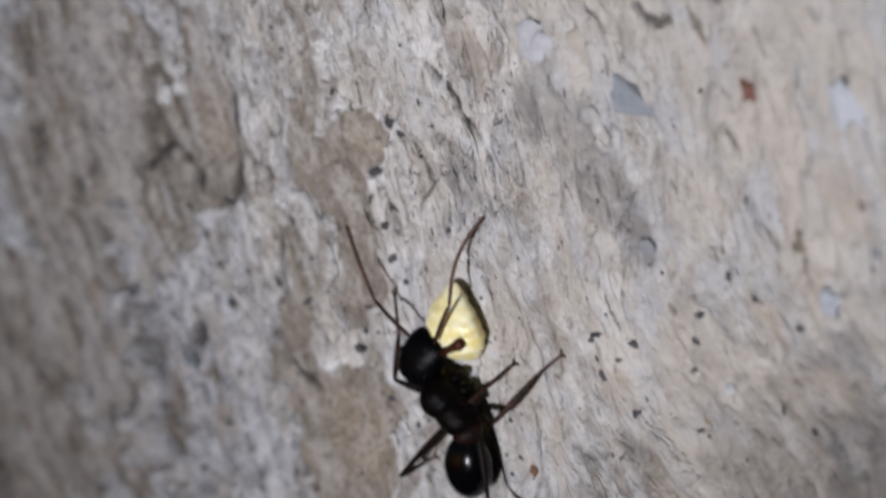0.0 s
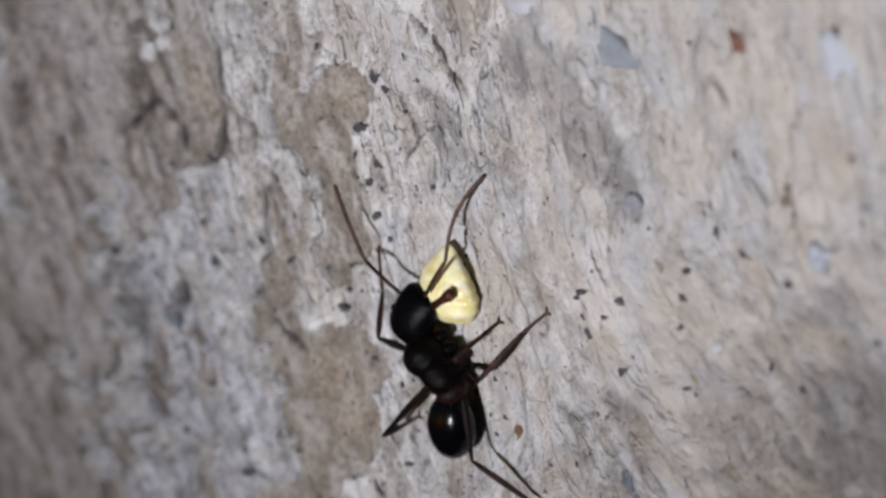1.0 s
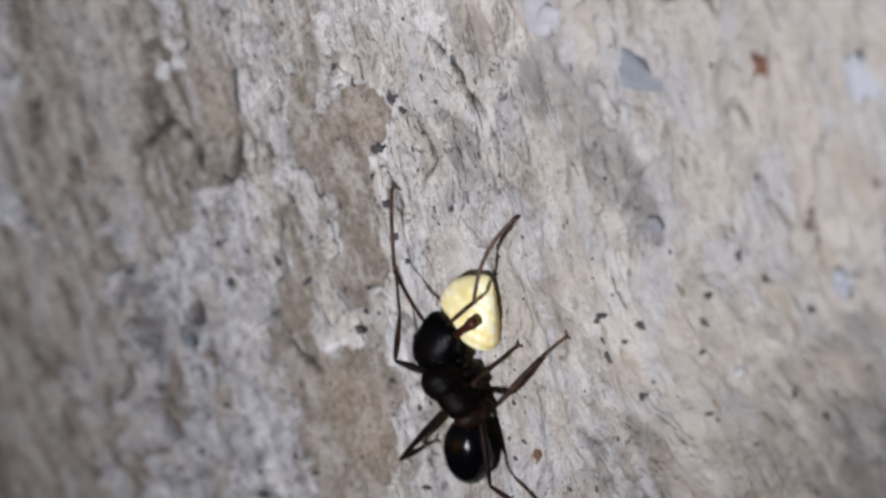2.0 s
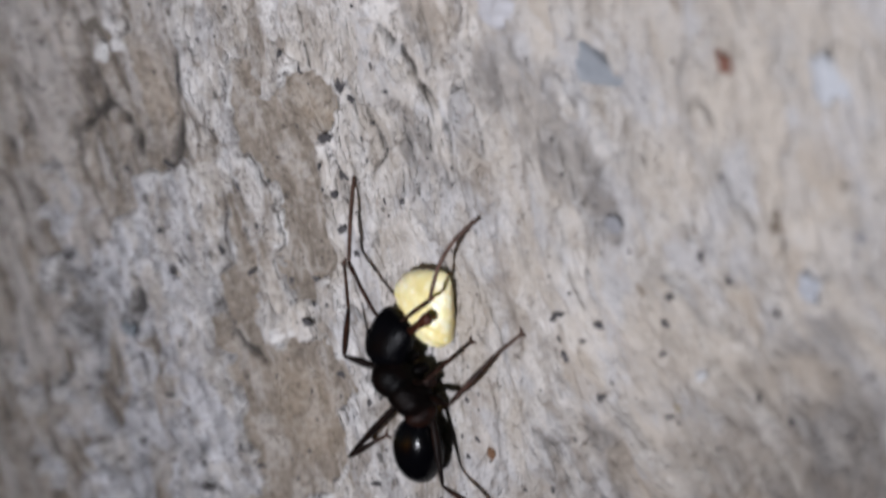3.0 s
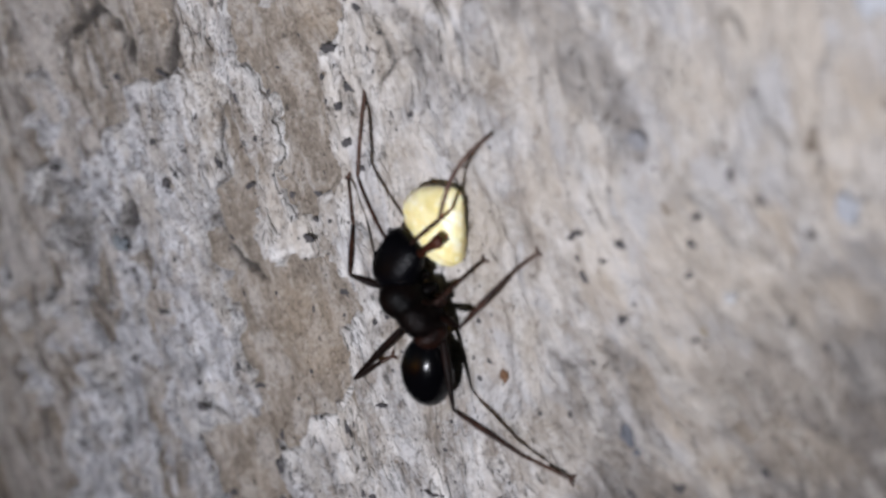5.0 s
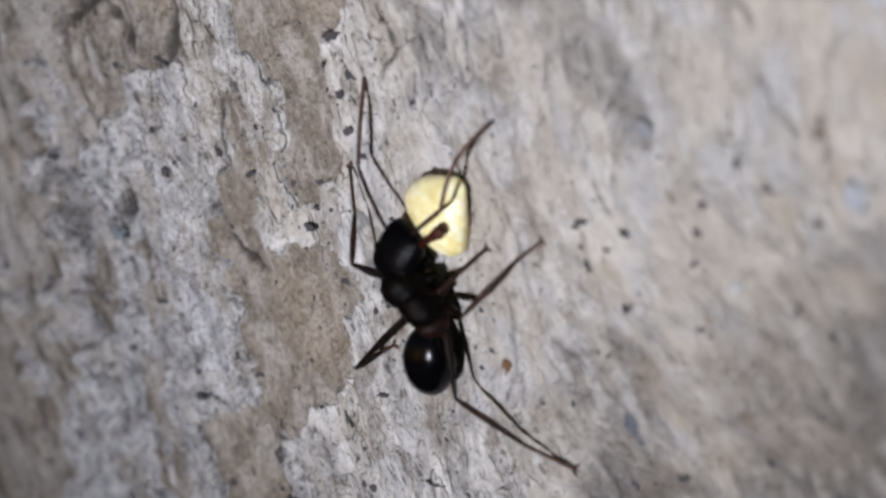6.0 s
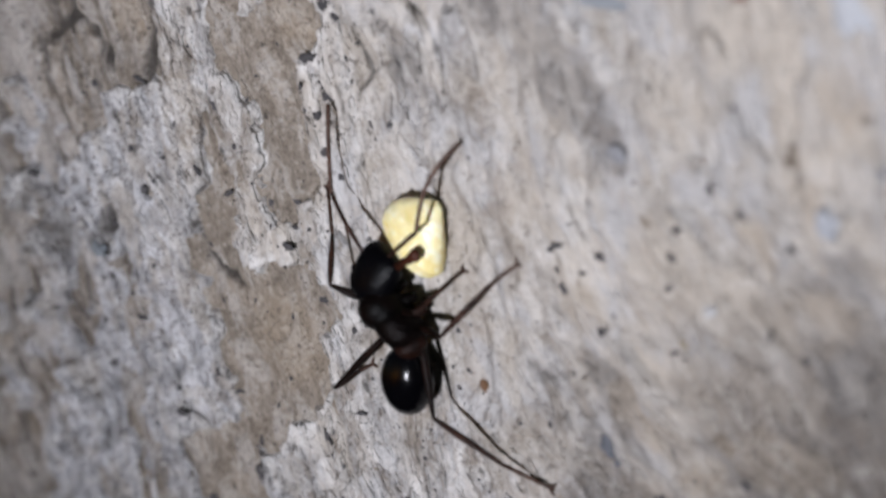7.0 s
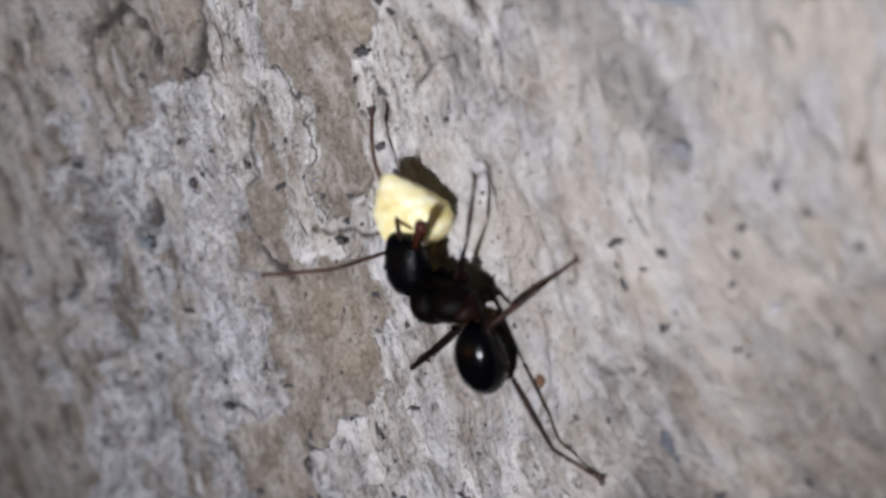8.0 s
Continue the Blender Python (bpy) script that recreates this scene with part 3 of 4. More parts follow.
for k, (kind, (dark, light, gu, gv, gr, gs, turn, words)) in enumerate(STONES.items()):
    shape = chip_mesh if kind == "slate_chip" else lump_mesh
    set_in(kind, shape(kind, grain_material(kind, dark, light), 11 + k, 0.8, 3), gu, gv, gr, gs, {"brick_chip": 0.8, "slate_chip": 0.62, "quartz_pebble": 0.95, "dirt_lump": 1.5}.get(kind, 0.75), turn, words, 0.16 if gr + gs > 1.2 else 0.28)


def grit(name, mat, n, seed, small, large, proud, label):
    """A scatter of grains too small to count, thicker in some places than in others."""
    rs = np.random.RandomState(seed)
    ico = bmesh.new()
    bmesh.ops.create_icosphere(ico, subdivisions=1, radius=1.0)
    ico.verts.ensure_lookup_table()
    base = np.array([v.co[:] for v in ico.verts])
    tris = np.array([[v.index for v in f.verts] for f in ico.faces])
    ico.free()
    u, v = rs.uniform(-45, 34, n * 3), rs.uniform(-17, 24, n * 3)
    across, along = flow_of(u, v)
    keep = (fbm(across / 1.6, along / 6, 3, seed) + rs.uniform(-0.3, 0.3, n * 3)) > 0.12
    keep &= (u < 6) | (rs.rand(n * 3) < 0.35)
    u, v = u[keep][:n], v[keep][:n]
    h = Wall(u, v).surface()
    r = small + (large - small) * rs.rand(len(u)) ** 3
    shape = base[None] * (1 + 0.5 * (rs.rand(len(u), len(base), 1) - 0.5)) * (r[:, None] * np.stack([rs.uniform(0.7, 1.5, len(u)), np.ones(len(u)), rs.uniform(0.7, 1.7, len(u))], 1))[:, None, :]
    co = (shape + np.stack([u, -h + r * (1 - 2 * proud), v], 1)[:, None, :]).reshape(-1, 3) * 0.001
    faces = (tris[None] + (np.arange(len(u)) * len(base))[:, None, None]).reshape(-1, 3)
    me = bpy.data.meshes.new(name)
    me.from_pydata(co.tolist(), [], faces.tolist())
    me.polygons.foreach_set("use_smooth", np.ones(len(faces), dtype=bool))
    me.materials.append(mat)
    return tagged(new(name, me), label, "grit", kind="stuff")


grit("dark_grit", DARK_STONE, 1600, 5, 0.05, 0.19, 0.22, "fine dark mineral grit set in the lime crust")


# ---- the ant ----
NECK = [(0.0, -0.23, -1.75, 0.94), (0.5, 0.60, -1.75, 0.63), (1.0, 0.53, -1.75, 0.89), (2.5, 0.93, -1.75, 0.47), (3.5, 1.20, -1.75, 0.66), (4.5, 1.02, -1.75, 0.40), (7.0, 0.80, -1.75, 0.24), (7.5, 0.82, -1.75, 0.32), (7.7, 1.29, -2.08, 0.62), (7.8, 1.08, -2.08, 0.62), (7.9, 0.35, -2.18, 0.60), (8.0, 0.41, -1.98, 0.44)]
FRONT = [(0.0, 2.11, -1.70, 3.08), (0.5, 2.71, -1.70, 2.78), (1.0, 2.44, -1.70, 3.02), (2.5, 2.59, -1.70, 2.43), (3.5, 2.86, -1.70, 2.61), (4.5, 2.67, -1.70, 2.33), (7.0, 2.45, -1.70, 2.18), (7.5, 2.50, -1.70, 2.31), (7.7, 3.40, -2.28, 2.81), (7.8, 2.41, -2.08, 2.85), (7.9, 0.87, -2.08, 2.87), (8.0, 1.07, -2.58, 2.67)]
REAR = [(0.0, 2.87, -1.60, -1.63), (3.5, 2.76, -1.60, -1.68), (7.5, 2.76, -1.60, -1.68), (7.8, 3.46, -1.80, -1.15), (8.0, 5.03, -1.90, -0.30)]
CHEST = [(0.0, 1.36, -1.80, 0.33), (3.5, 1.41, -1.80, 0.36), (7.5, 1.30, -1.80, 0.28), (7.8, 1.23, -2.00, 0.42), (8.0, 1.23, -2.10, 0.06)]
GBASE = [(0.0, 2.72, -1.40, -2.00), (3.5, 2.35, -1.40, -2.11), (7.5, 2.35, -1.40, -2.11), (7.8, 3.14, -1.50, -1.55), (8.0, 3.83, -1.60, -1.10)]
GTIP = [(0.0, 1.04, -1.10, -5.03), (3.5, 0.64, -1.10, -5.21), (7.5, 0.66, -1.10, -5.15), (7.8, 1.78, -1.10, -4.59), (8.0, 2.62, -1.10, -4.43)]
LARVA = [(0.0, 2.36, -0.55, 3.26), (0.5, 2.80, -0.50, 3.06), (1.0, 2.93, -0.50, 2.99), (2.5, 3.62, -0.38, 2.91), (3.5, 3.67, -0.38, 2.95), (7.0, 3.64, -0.38, 2.85), (7.5, 3.94, -0.40, 3.01), (7.6, 3.24, -0.70, 3.23), (7.7, 2.83, -0.70, 3.17), (7.8, 3.54, -0.75, 3.52), (7.9, 2.47, -1.30, 3.67), (8.0, 0.51, -1.45, 3.90)]
LELB = [(0.0, -2.37, -2.00, 5.27), (0.5, -2.14, -2.00, 4.61), (1.0, -1.65, -2.00, 4.94), (2.5, 0.12, -1.70, 5.13), (3.5, 0.01, -1.70, 5.06), (4.5, 0.29, -1.70, 5.13), (6.5, 0.01, -1.70, 5.19), (7.0, -0.54, -1.70, 5.34), (7.5, -0.24, -1.70, 5.20), (7.7, 0.51, -2.00, 4.99), (7.8, 0.37, -2.20, 5.05), (7.9, -2.94, -4.20, 3.51), (8.0, -3.82, -4.00, 1.58)]
LTIP = [(0.0, -3.51, -1.50, 8.58), (0.5, -4.02, -1.50, 8.61), (1.0, -3.23, -1.50, 8.54), (2.5, -0.30, -0.20, 8.41), (3.5, -0.58, -0.20, 8.44), (4.5, -0.04, -0.20, 8.27), (6.5, -0.18, -0.20, 8.55), (7.0, -0.95, -0.20, 9.05), (7.5, 0.94, -0.20, 8.38), (7.7, -0.94, -0.50, 5.48), (7.8, -1.07, -1.00, 6.55), (7.9, -6.99, -5.00, 4.88), (8.0, -7.42, -5.40, 1.85)]
RELB = [(0.0, 3.47, -1.75, 3.89), (0.5, 3.59, -1.75, 3.71), (1.0, 4.08, -1.75, 3.77), (2.5, 5.51, -1.75, 3.28), (3.5, 5.68, -1.75, 3.41), (6.5, 5.55, -1.75, 3.28), (7.0, 5.21, -1.75, 3.21), (7.5, 5.32, -1.75, 3.28), (7.6, 4.15, -2.30, 4.21), (7.7, 5.55, -2.66, 4.03), (7.8, 5.24, -2.66, 4.28), (7.9, 0.83, -0.96, 4.45), (8.0, -1.59, -0.36, 5.24)]
RTIP = [(0.0, 5.87, -0.30, 7.81), (0.5, 6.17, -0.30, 7.81), (1.0, 6.97, -0.30, 7.61), (2.5, 8.60, -0.30, 6.99), (3.5, 8.94, -0.30, 6.84), (6.5, 8.61, -0.30, 7.05), (7.0, 8.18, -0.30, 7.17), (7.5, 8.94, -0.30, 7.12), (7.6, 2.85, -0.60, 7.14), (7.7, 6.02, -0.40, 8.05), (7.8, 5.68, -0.40, 7.86), (7.9, 0.16, -0.50, 8.22), (8.0, -1.26, -0.80, 9.73)]
RF_ANKLE = [(0.0, 5.51, -0.60, 0.83), (7.5, 5.51, -0.60, 0.83), (7.8, 5.51, -0.60, 0.83), (7.9, 5.76, -0.90, 3.05), (8.0, 5.18, -1.30, 4.76)]
RF_FOOT = [(0.0, 5.61, -0.05, 1.00), (7.5, 5.61, -0.05, 1.00), (7.8, 5.61, -0.05, 1.00), (7.9, 6.34, -0.50, 4.43), (8.0, 5.23, -0.50, 6.33)]
LF_ANKLE = [(0.0, -1.49, -1.30, 2.90), (7.5, -1.58, -1.30, 2.90), (7.8, -1.40, -1.30, 3.03), (8.0, -1.82, -1.40, 3.06)]
LF_FOOT = [(0.0, -2.81, -0.10, 4.80), (7.5, -2.81, -0.10, 4.80), (7.8, -2.81, -0.10, 4.80), (8.0, -3.30, -0.20, 4.23)]
LEG_RH = [(3.03, -1.20, -1.69), (3.20, -1.70, -5.28), (6.02, -0.75, -7.49), (8.15, -0.05, -8.68)]
LEG_RM = [(2.96, -1.10, -1.20), (5.47, -2.00, -1.37), (7.96, -0.70, 0.60), (9.39, -0.05, 1.40)]
LEG_RF = [(2.15, -1.30, -0.51), (5.05, -2.70, -0.11), (5.50, -0.60, 0.80), (5.61, -0.05, 1.00)]
LEG_LF = [(0.08, -1.60, 0.22), (-0.81, -2.60, 1.03), (-1.58, -1.30, 2.90), (-2.81, -0.10, 4.80)]
LEG_LM = [(0.61, -1.20, -0.94), (2.15, -2.00, -1.00), (1.19, -0.60, -2.09), (0.58, -0.05, -2.40)]
LEG_LH = [(0.87, -1.30, -1.47), (-2.67, -2.40, -3.89), (-3.25, -0.45, -3.83), (-2.59, -0.05, -3.56)]
L_SOCKET_REF = (1.92, -2.00, 2.60)
R_SOCKET_REF = (3.70, -2.10, 2.61)
MANDIBLE_REF = (3.66, -1.75, 2.05); MANDIBLE_TIP = (5.09, -1.50, 2.63)


def at(rows, t):
    """The place at t between the rows, eased from one to the next."""
    if t <= rows[0][0]:
        return Vector(rows[0][1:])
    for (t0, *a), (t1, *b) in zip(rows, rows[1:]):
        if t <= t1:
            s = (t - t0) / (t1 - t0)
            return Vector(a).lerp(Vector(b), s * s * (3 - 2 * s))
    return Vector(rows[-1][1:])


def aim(origin, ahead, up=(0, -1, 0)):
    """The pose at origin whose x axis points at ahead and whose z axis leans to up; millimetres in, millimetres out."""
    x = (Vector(ahead) - Vector(origin)).normalized()
    y = Vector(up).cross(x).normalized()
    z = x.cross(y)
    m = Matrix((x, y, z)).transposed().to_4x4()
    m.translation = origin
    return m


def metres(m):
    m = m.copy()
    m.translation = m.translation * 0.001
    return m


def part(name, bm, mat, parent, label="", local=None):
    """Links a bmesh, given in millimetres, as one mesh under parent."""
    bmesh.ops.scale(bm, vec=(0.001, 0.001, 0.001), verts=bm.verts)
    bmesh.ops.recalc_face_normals(bm, faces=bm.faces)
    for f in bm.faces:
        f.smooth = True
    me = bpy.data.meshes.new(name)
    bm.to_mesh(me)
    bm.free()
    me.materials.append(mat)
    ob = new(name, me)
    ob.parent = parent
    if local is not None:
        ob.matrix_local = metres(local)
    return tagged(ob, label)


def loft(bm, stations, sides=20):
    """A closed body along x. Stations: x, y, z of the middle, half width, half height."""
    rings = []
    for x, y, z, a, b in stations:
        rings.append([bm.verts.new((x, y + a * math.cos(2 * math.pi * k / sides), z + b * math.sin(2 * math.pi * k / sides))) for k in range(sides)])
    for p, q in zip(rings, rings[1:]):
        for k in range(sides):
            bm.faces.new((p[k], p[(k + 1) % sides], q[(k + 1) % sides], q[k]))
    bm.faces.new(rings[0][::-1])
    bm.faces.new(rings[-1])
    return bm


def egg(length, width, height, fat=0.5, rings=16, bow=0.0, blunt=2.0):
    """Stations of an egg-shaped body from x=0 to length, fattest at fat of it."""
    out = []
    for k in range(rings + 1):
        s = 0.5 - 0.5 * math.cos(math.pi * k / rings)
        w = s ** (math.log(0.5) / math.log(fat))
        r = max(0.02, (1 - abs(2 * w - 1) ** blunt) ** (1 / blunt))
        out.append((s * length, 0, bow * math.sin(math.pi * s), width / 2 * r, height / 2 * r))
    return out


def limb(length, r0, r1, belly=0.0, bow=0.0, sides=10, rings=9):
    """A tapering segment from x=0 to length, with a thicker belly and a bow to the side."""
    bm = bmesh.new()
    st = []
    for k in range(rings + 1):
        s = k / rings
        r = r0 + (r1 - r0) * s + belly * math.sin(math.pi * min(1, s * 1.15)) ** 1.5
        if k in (0, rings):
            r *= 0.65
        st.append((s * length, 0, bow * length * math.sin(math.pi * s), r, r))
    return loft(bm, st, sides)


def hairs(bm, places, size, thick=0.012):
    """Short bristles: root and direction."""
    for p, d in places:
        p, d = Vector(p), Vector(d).normalized()
        side = d.orthogonal().normalized() * thick
        other = d.cross(side)
        base = [bm.verts.new(p + side), bm.verts.new(p - side * 0.5 + other), bm.verts.new(p - side * 0.5 - other)]
        tip = bm.verts.new(p + d * size)
        for k in range(3):
            bm.faces.new((base[k], base[(k + 1) % 3], tip))
        bm.faces.new(base[::-1])


# the way the grub lies
GRUB_AXIS = [(0.0, 0.15, 0.0, 1.0), (1.2, 0.2, 0.0, 1.0), (2.3, 0.95, 0.0, 0.8), (7.5, 0.95, 0.0, 0.8), (7.7, 0.4, -0.1, 0.95), (7.9, 0.1, -0.3, 0.9), (8.0, -0.1, -0.4, 0.88)]
GRUB_BACK = [(0.0, 0.0, -1.0, 0.0), (7.6, 0.0, -1.0, 0.0), (8.0, 0.3, -0.95, 0.0)]
BASE = Vector((2.5, 0.0, -1.0))
ant = tagged(new("ant"), "black ant with red-brown legs clinging to the wall", "ant")
ant.matrix_world = Matrix.Translation(BASE * 0.001)
REF = 3.5


def head_pose(t):
    return aim(at(NECK, t), at(FRONT, t))


def chest_pose(t):
    return aim(at(CHEST, t), at(REAR, t))


def gaster_pose(t):
    return aim(at(GBASE, t), at(GTIP, t))


def build_head():
    bm = bmesh.new()
    L = (at(FRONT, REF) - at(NECK, REF)).length
    st = [(-0.2, 0, 0, 0.45, 0.35), (0.05, 0, 0.02, 0.92, 0.64), (0.3, 0, 0.05, 1.14, 0.82), (0.75, 0, 0.08, 1.22, 0.90), (1.25, 0, 0.05, 1.20, 0.88),
          (1.7, 0, 0.0, 1.17, 0.80), (2.1, 0, -0.05, 1.12, 0.68), (2.45, 0, -0.10, 1.00, 0.52), (2.68, 0, -0.12, 0.80, 0.36), (2.78, 0, -0.12, 0.45, 0.16)]
    k = L / 2.62
    loft(bm, [(x * k, y, z, a, b) for x, y, z, a, b in st], 28)
    hd = part("head", bm, MATT, ant, "black rounded head with fine matt grain")
    for side in (-1, 1):
        eye = bmesh.new()
        bmesh.ops.create_icosphere(eye, subdivisions=3, radius=0.2)
        bmesh.ops.scale(eye, vec=(1.15, 0.75, 1.0), verts=eye.verts)
        part("eye", eye, BLACK, hd, "glossy black compound eye", Matrix.Translation((1.1, side * 0.96, 0.45)))
    inv = head_pose(REF).inverted()
    root, tip = inv @ Vector(MANDIBLE_REF), inv @ Vector(MANDIBLE_TIP)
    for side, r0, t0 in ((1, root, tip), (-1, Vector((2.2, -0.2, -0.6)), Vector((3.1, -0.35, -1.2)))):
        jaw = bmesh.new()
        length = min((t0 - r0).length, 2.2)
        loft(jaw, [(0, 0, 0, 0.20, 0.16), (0.3 * length, 0, 0, 0.17, 0.14), (0.55 * length, 0, 0.0, 0.20, 0.17), (0.8 * length, 0, 0, 0.30, 0.22), (0.93 * length, 0, 0, 0.27, 0.19), (length, 0, 0, 0.12, 0.08)], 12)
        part("mandible", jaw, JAW, hd, "red-brown toothed mandible", aim(r0, t0, (0, 0, 1)))
    return hd


def build_chest():
    bm = bmesh.new()
    loft(bm, [(x * 1.18, y, z, a, b) for x, y, z, a, b in [(-0.45, 0, 0.0, 0.30, 0.30), (-0.25, 0, 0.05, 0.70, 0.70), (0.1, 0, 0.14, 0.98, 0.98), (0.5, 0, 0.14, 1.06, 1.08), (0.85, 0, 0.08, 0.98, 1.02), (1.0, 0, 0.0, 0.92, 0.95),
              (1.15, 0, 0.02, 0.94, 1.0), (1.5, 0, 0.0, 0.92, 1.02), (1.9, 0, -0.02, 0.86, 0.96), (2.25, 0, -0.12, 0.66, 0.72), (2.45, 0, -0.2, 0.3, 0.3)]], 24)
    ch = part("thorax", bm, DULL, ant, "dull black humped thorax")
    for k, x in enumerate((0.2, 0.95, 1.65)):
        for side in (-1, 1):
            cx = limb(0.85, 0.30, 0.20, 0.06)
            part("coxa", cx, RUST if k == 2 else DULL, ch, "dark red-brown leg root", aim((x, side * 0.5, -0.35), (x + 0.2, side * 1.05, -0.8), (1, 0, 0)))
    return ch


def build_petiole():
    bm = bmesh.new()
    loft(bm, [(-0.5, 0, -0.05, 0.3, 0.28), (-0.2, 0, 0.05, 0.46, 0.52), (0.1, 0, 0.28, 0.54, 0.78), (0.32, 0, 0.18, 0.46, 0.62), (0.65, 0, -0.05, 0.3, 0.3)], 14)
    return part("petiole", bm, RUST, ant, "red-brown waist scale")


def build_gaster():
    bm = bmesh.new()
    L = (at(GTIP, REF) - at(GBASE, REF)).length
    st = egg(L, 2.65, 2.15, 0.52, 22, 0.0, 1.95)
    out = []
    for x, y, z, a, b in st:
        groove = 1 - 0.02 * max(0, 1 - abs((x / L * 4) % 1 - 0.02) * 14)
        out.append((x, y, z + 0.1, a * groove, b * groove))
    loft(bm, out, 30)
    rnd = random.Random(4)
    spots_ = []
    for k in range(40):
        a, x = rnd.uniform(0, 6.283), rnd.uniform(0.45, 0.97)
        r = 1.22 * math.sqrt(max(0.02, 1 - (2 * x - 1) ** 2))
        spots_.append(((x * L, r * math.cos(a), 0.1 + 0.92 * r * math.sin(a)), (0.6, math.cos(a), math.sin(a))))
    hairs(bm, spots_, 0.22)
    return part("gaster", bm, BLACK, ant, "shiny black egg-shaped abdomen")


head, chest, petiole, gaster = build_head(), build_chest(), build_petiole(), build_gaster()


def bristles(length, n, r, seed):
    rnd = random.Random(seed)
    out = []
    for k in range(n):
        a, s = rnd.uniform(0, 6.283), rnd.uniform(0.15, 0.98)
        out.append(((s * length, r * math.cos(a), r * math.sin(a)), (1.0, 0.8 * math.cos(a), 0.8 * math.sin(a))))
    return out


LEG_JOINTS = {"right_hind": LEG_RH, "right_middle": LEG_RM, "right_front": LEG_RF, "left_front": LEG_LF, "left_middle": LEG_LM, "left_hind": LEG_LH}
leg_parts = {}
for key, (hip, knee, ankle, foot) in LEG_JOINTS.items():
    hip, knee, ankle, foot = (Vector(p) for p in (hip, knee, ankle, foot))
    l1, l2, l3 = (knee - hip).length, (ankle - knee).length, (foot - ankle).length
    slim = 0.75 if key == "right_front" else 1.0
    b1 = limb(l1, 0.13 * slim, 0.11 * slim, 0.07 * slim)
    b2 = limb(l2, 0.11 * slim, 0.11 * slim, 0.045 * slim)
    hairs(b2, bristles(l2, 16, 0.09, len(key)) + [((l2 * 0.97, 0.05, 0.05), (1, 0.7, 0.4))], 0.14)
    b3 = bmesh.new()
    st = []
    for j in range(5):
        a = j / 5
        st += [(a * l3, 0, 0, 0.075, 0.075), ((a + 0.17) * l3, 0, 0, 0.105 - 0.006 * j, 0.105 - 0.006 * j)]
    st.append((l3, 0, 0, 0.035, 0.035))
    loft(b3, st, 8)
    leg_parts[key] = (part("femur", b1, FEMUR, ant), part("tibia", b2, LEGS, ant), part("tarsus", b3, TARSUS, ant, "slender brown foot with two claws"), l1, l2, l3, hip, knee, ankle, foot)
    for side in (-1, 1):
        part("claw", limb(0.42, 0.085, 0.03, 0.02, 0.12, 7, 6), FEELER, leg_parts[key][2], "pale brown curved claw", aim((l3 - 0.1, 0, 0), (l3 + 0.15, side * 0.3, -0.04), (0, 0, 1)))


def feeler(base_ref, elbow_rows, tip_rows, bow, grow):
    b, e, t = Vector(base_ref), at(elbow_rows, REF), at(tip_rows, REF)
    l1, l2 = (e - b).length * grow[0], (t - e).length * grow[1]
    scape = part("scape", limb(l1, 0.085, 0.095, 0.01, 0.03), LEGS, ant, "dark brown first joint of the feeler")
    bm = bmesh.new()
    st = []
    for j in range(11):
        for s, r in ((0.02, 0.085), (0.5, 0.102 + 0.0014 * j), (0.95, 0.094)):
            x = (j + s) / 11
            st.append((x * l2, 0, bow * l2 * math.sin(math.pi * x), r, r))
    st.append((l2, 0, 0, 0.02, 0.02))
    loft(bm, st, 8)
    tip = part("funiculus", bm, FEELER, ant, "brown beaded whip of the feeler")
    return scape, tip, l1, l2


FEELERS = {"left": (L_SOCKET_REF, LELB, LTIP, 0.02, (1.05, 1.06)), "right": (R_SOCKET_REF, RELB, RTIP, 0.10, (1.0, 0.93))}
feelers = {k: feeler(*v) for k, v in FEELERS.items()}


# ---- the grub that the ant carries ----
def build_grub():
    bm = bmesh.new()
    st = []
    n = 40
    for k in range(n + 1):
        s = k / n
        r = max(0.03, (1 - abs(2 * s ** 0.8 - 1) ** 2.0) ** (1 / 2.0)) * (1 - 0.45 * max(0.0, s - 0.38) / 0.62)
        r *= 1 + 0.022 * math.sin(s * math.pi * 2 * 6.5)
        bend = 0.35 * math.sin(math.pi * s)
        st.append(((s - 0.5) * 3.8, 0, bend - 0.2, 1.9 * r, 1.0 * r))
    loft(bm, st, 28)
    for vert in bm.verts:
        vert.co += vert.co.normalized() * (0.12 * noise.noise(vert.co * 0.9) + 0.035 * noise.noise(vert.co * 3.1))
    bmesh.ops.scale(bm, vec=(0.001, 0.001, 0.001), verts=bm.verts)
    bmesh.ops.recalc_face_normals(bm, faces=bm.faces)
    for f in bm.faces:
        f.smooth = True
    me = bpy.data.meshes.new("grub")
    bm.to_mesh(me)
    bm.free()
    me.materials.append(GRUB)
    return tagged(new("grub", me), "plump pale yellow grub held in the ant's jaws", "larva")


grub = build_grub()


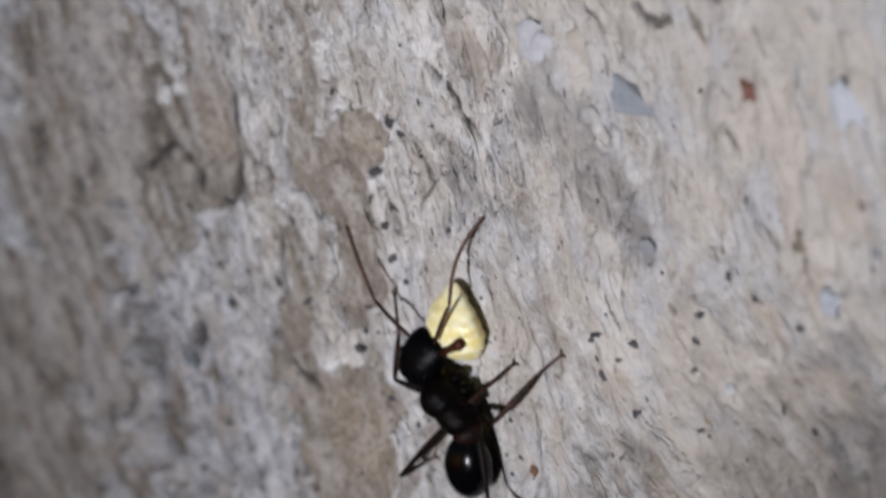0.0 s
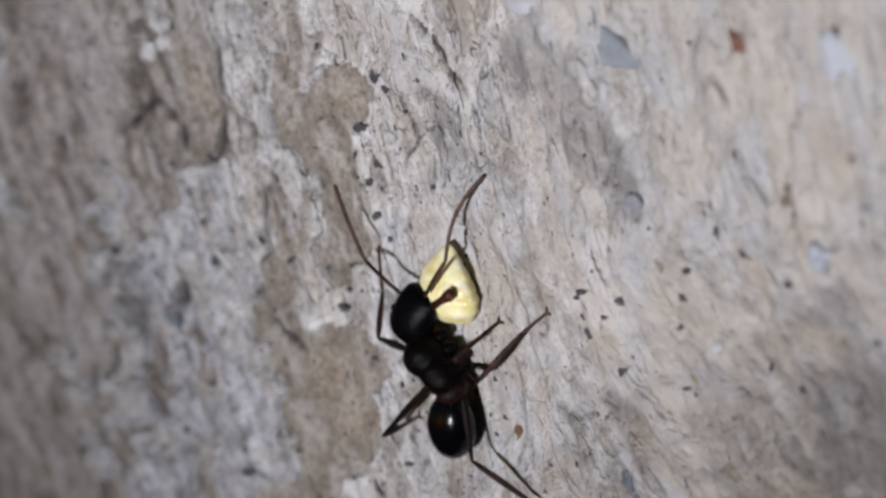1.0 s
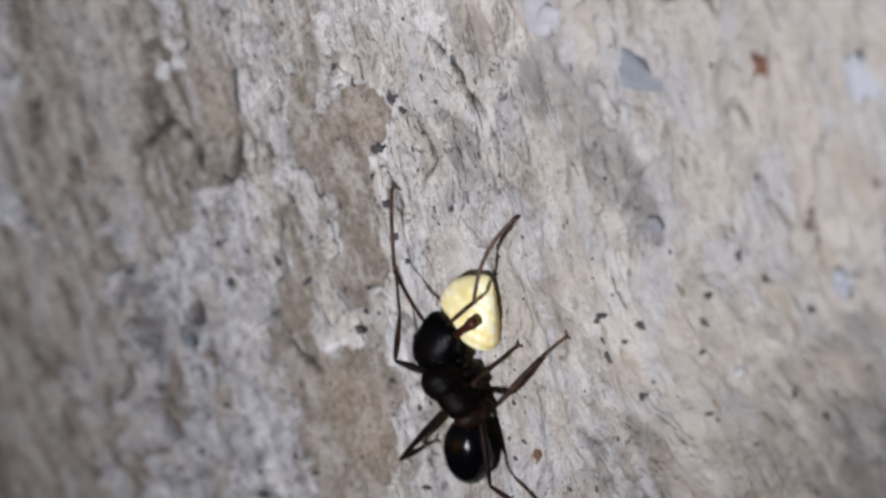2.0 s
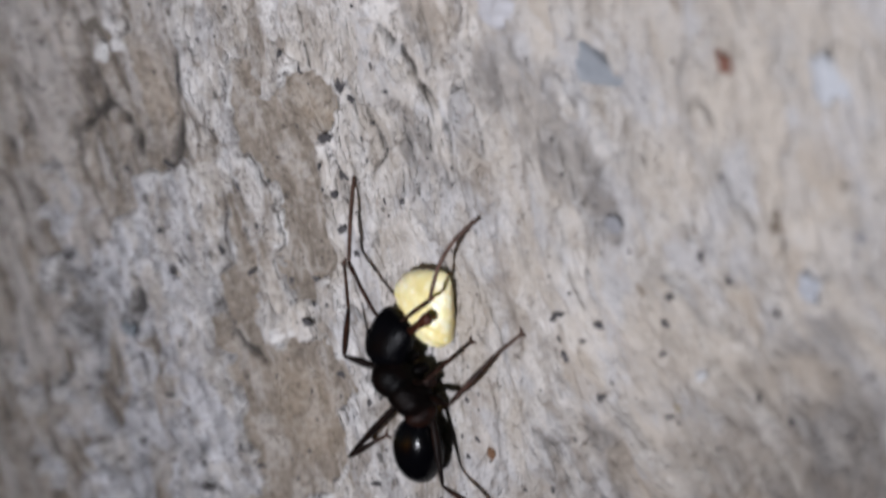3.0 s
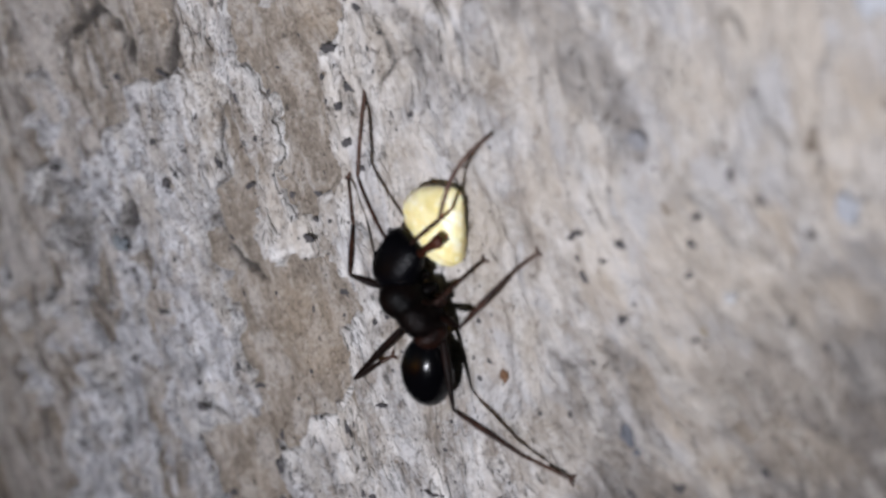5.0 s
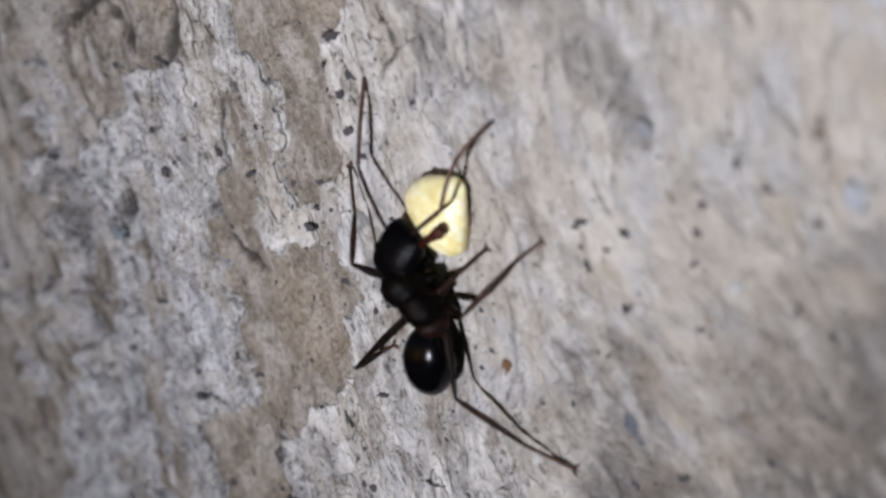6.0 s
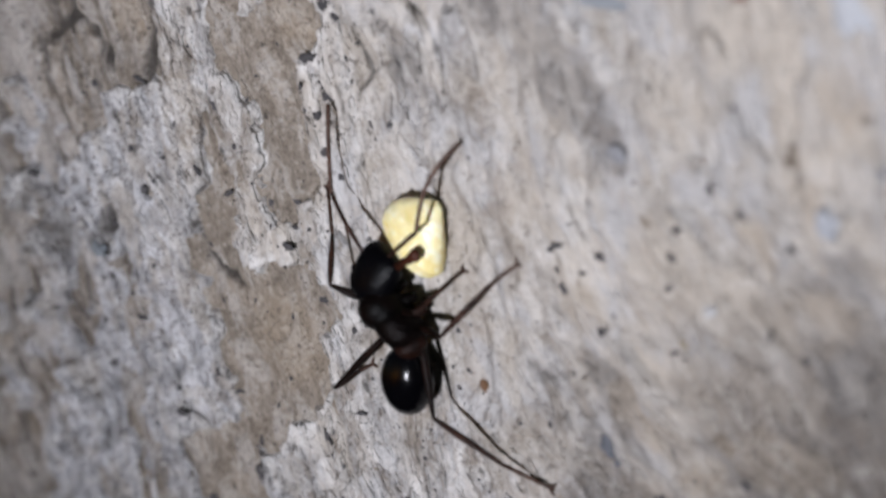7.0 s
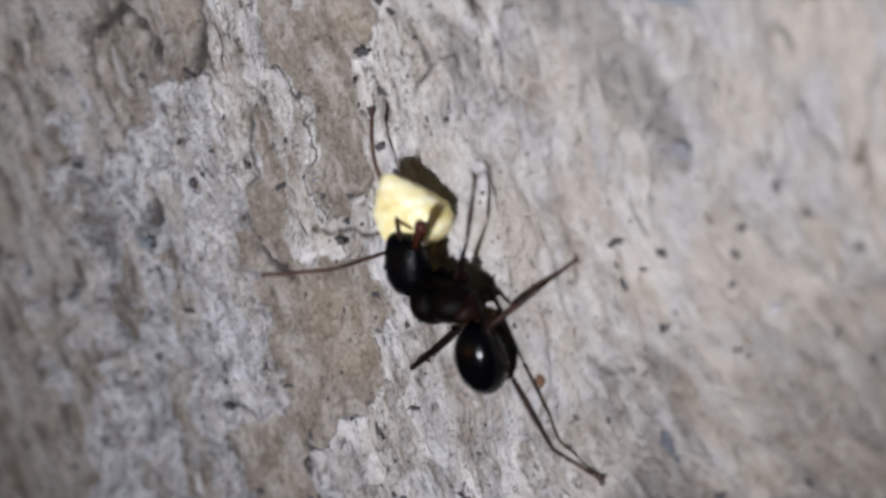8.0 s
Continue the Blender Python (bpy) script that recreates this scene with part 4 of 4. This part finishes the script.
# ---- what moves ----
def motions():
    keys = [0.0, 0.5, 1.0, 1.5, 2.0, 2.5, 3.0, 3.5, 4.0, 4.5, 5.0, 5.5, 6.0, 6.5, 7.0, 7.5, 7.6, 7.7, 7.8, 7.9, 8.0]

    def local(m):
        m = m.copy()
        m.translation = m.translation - BASE
        return metres(m)

    walk(head, [(t, local(head_pose(t))) for t in keys])
    walk(chest, [(t, local(chest_pose(t))) for t in keys])
    walk(gaster, [(t, local(gaster_pose(t))) for t in keys])
    walk(petiole, [(t, local(aim(chest_pose(t) @ Vector((2.75, 0, -0.1)), gaster_pose(t) @ Vector((0.2, 0, 0))))) for t in keys])
    rows_grub = []
    for t in keys:
        m = aim(at(LARVA, t), at(LARVA, t) + at(GRUB_AXIS, t), at(GRUB_BACK, t))
        rows_grub.append((t, metres(m)))
    walk(grub, rows_grub)
    for key, (femur, tibia, tarsus, l1, l2, l3, hip, knee, ankle, foot) in leg_parts.items():
        seat = chest_pose(REF).inverted() @ hip
        r1, r2, r3 = [], [], []
        for t in keys:
            h = chest_pose(t) @ seat
            a, f = ankle, foot
            if key == "right_front":
                a, f = at(RF_ANKLE, t), at(RF_FOOT, t)
            if key == "left_front":
                a, f = at(LF_ANKLE, t), at(LF_FOOT, t)
            d = a - h
            reach = min(d.length, (l1 + l2) * 0.999)
            x = d.normalized()
            k = (l1 * l1 - l2 * l2 + reach * reach) / (2 * reach)
            rise = math.sqrt(max(0.0, l1 * l1 - k * k))
            hint = knee + 0.5 * (h - hip)
            side = hint - h
            side = (side - x * side.dot(x)).normalized()
            kn = h + x * k + side * rise
            an = kn + (a - kn).normalized() * l2
            r1.append((t, local(aim(h, kn, (0.1, -1, 0.05)))))
            r2.append((t, local(aim(kn, an, (0.1, -1, 0.05)))))
            r3.append((t, local(aim(an, f, (0.1, -1, 0.05)))))
        walk(femur, r1)
        walk(tibia, r2)
        walk(tarsus, r3)
    for key, (scape, tip, l1, l2) in feelers.items():
        ref, elbows, tips = FEELERS[key][:3]
        seat = head_pose(REF).inverted() @ Vector(ref)
        r1, r2 = [], []
        for t in keys:
            b = head_pose(t) @ seat
            e = b + (at(elbows, t) - b).normalized() * l1
            up = (-1, -0.6, 0.3) if key == "right" else (0.3, -1, 0)
            r1.append((t, local(aim(b, e, (0.1, -1, 0)))))
            r2.append((t, local(aim(e, at(tips, t), up))))
        walk(scape, r1)
        walk(tip, r2)


motions()
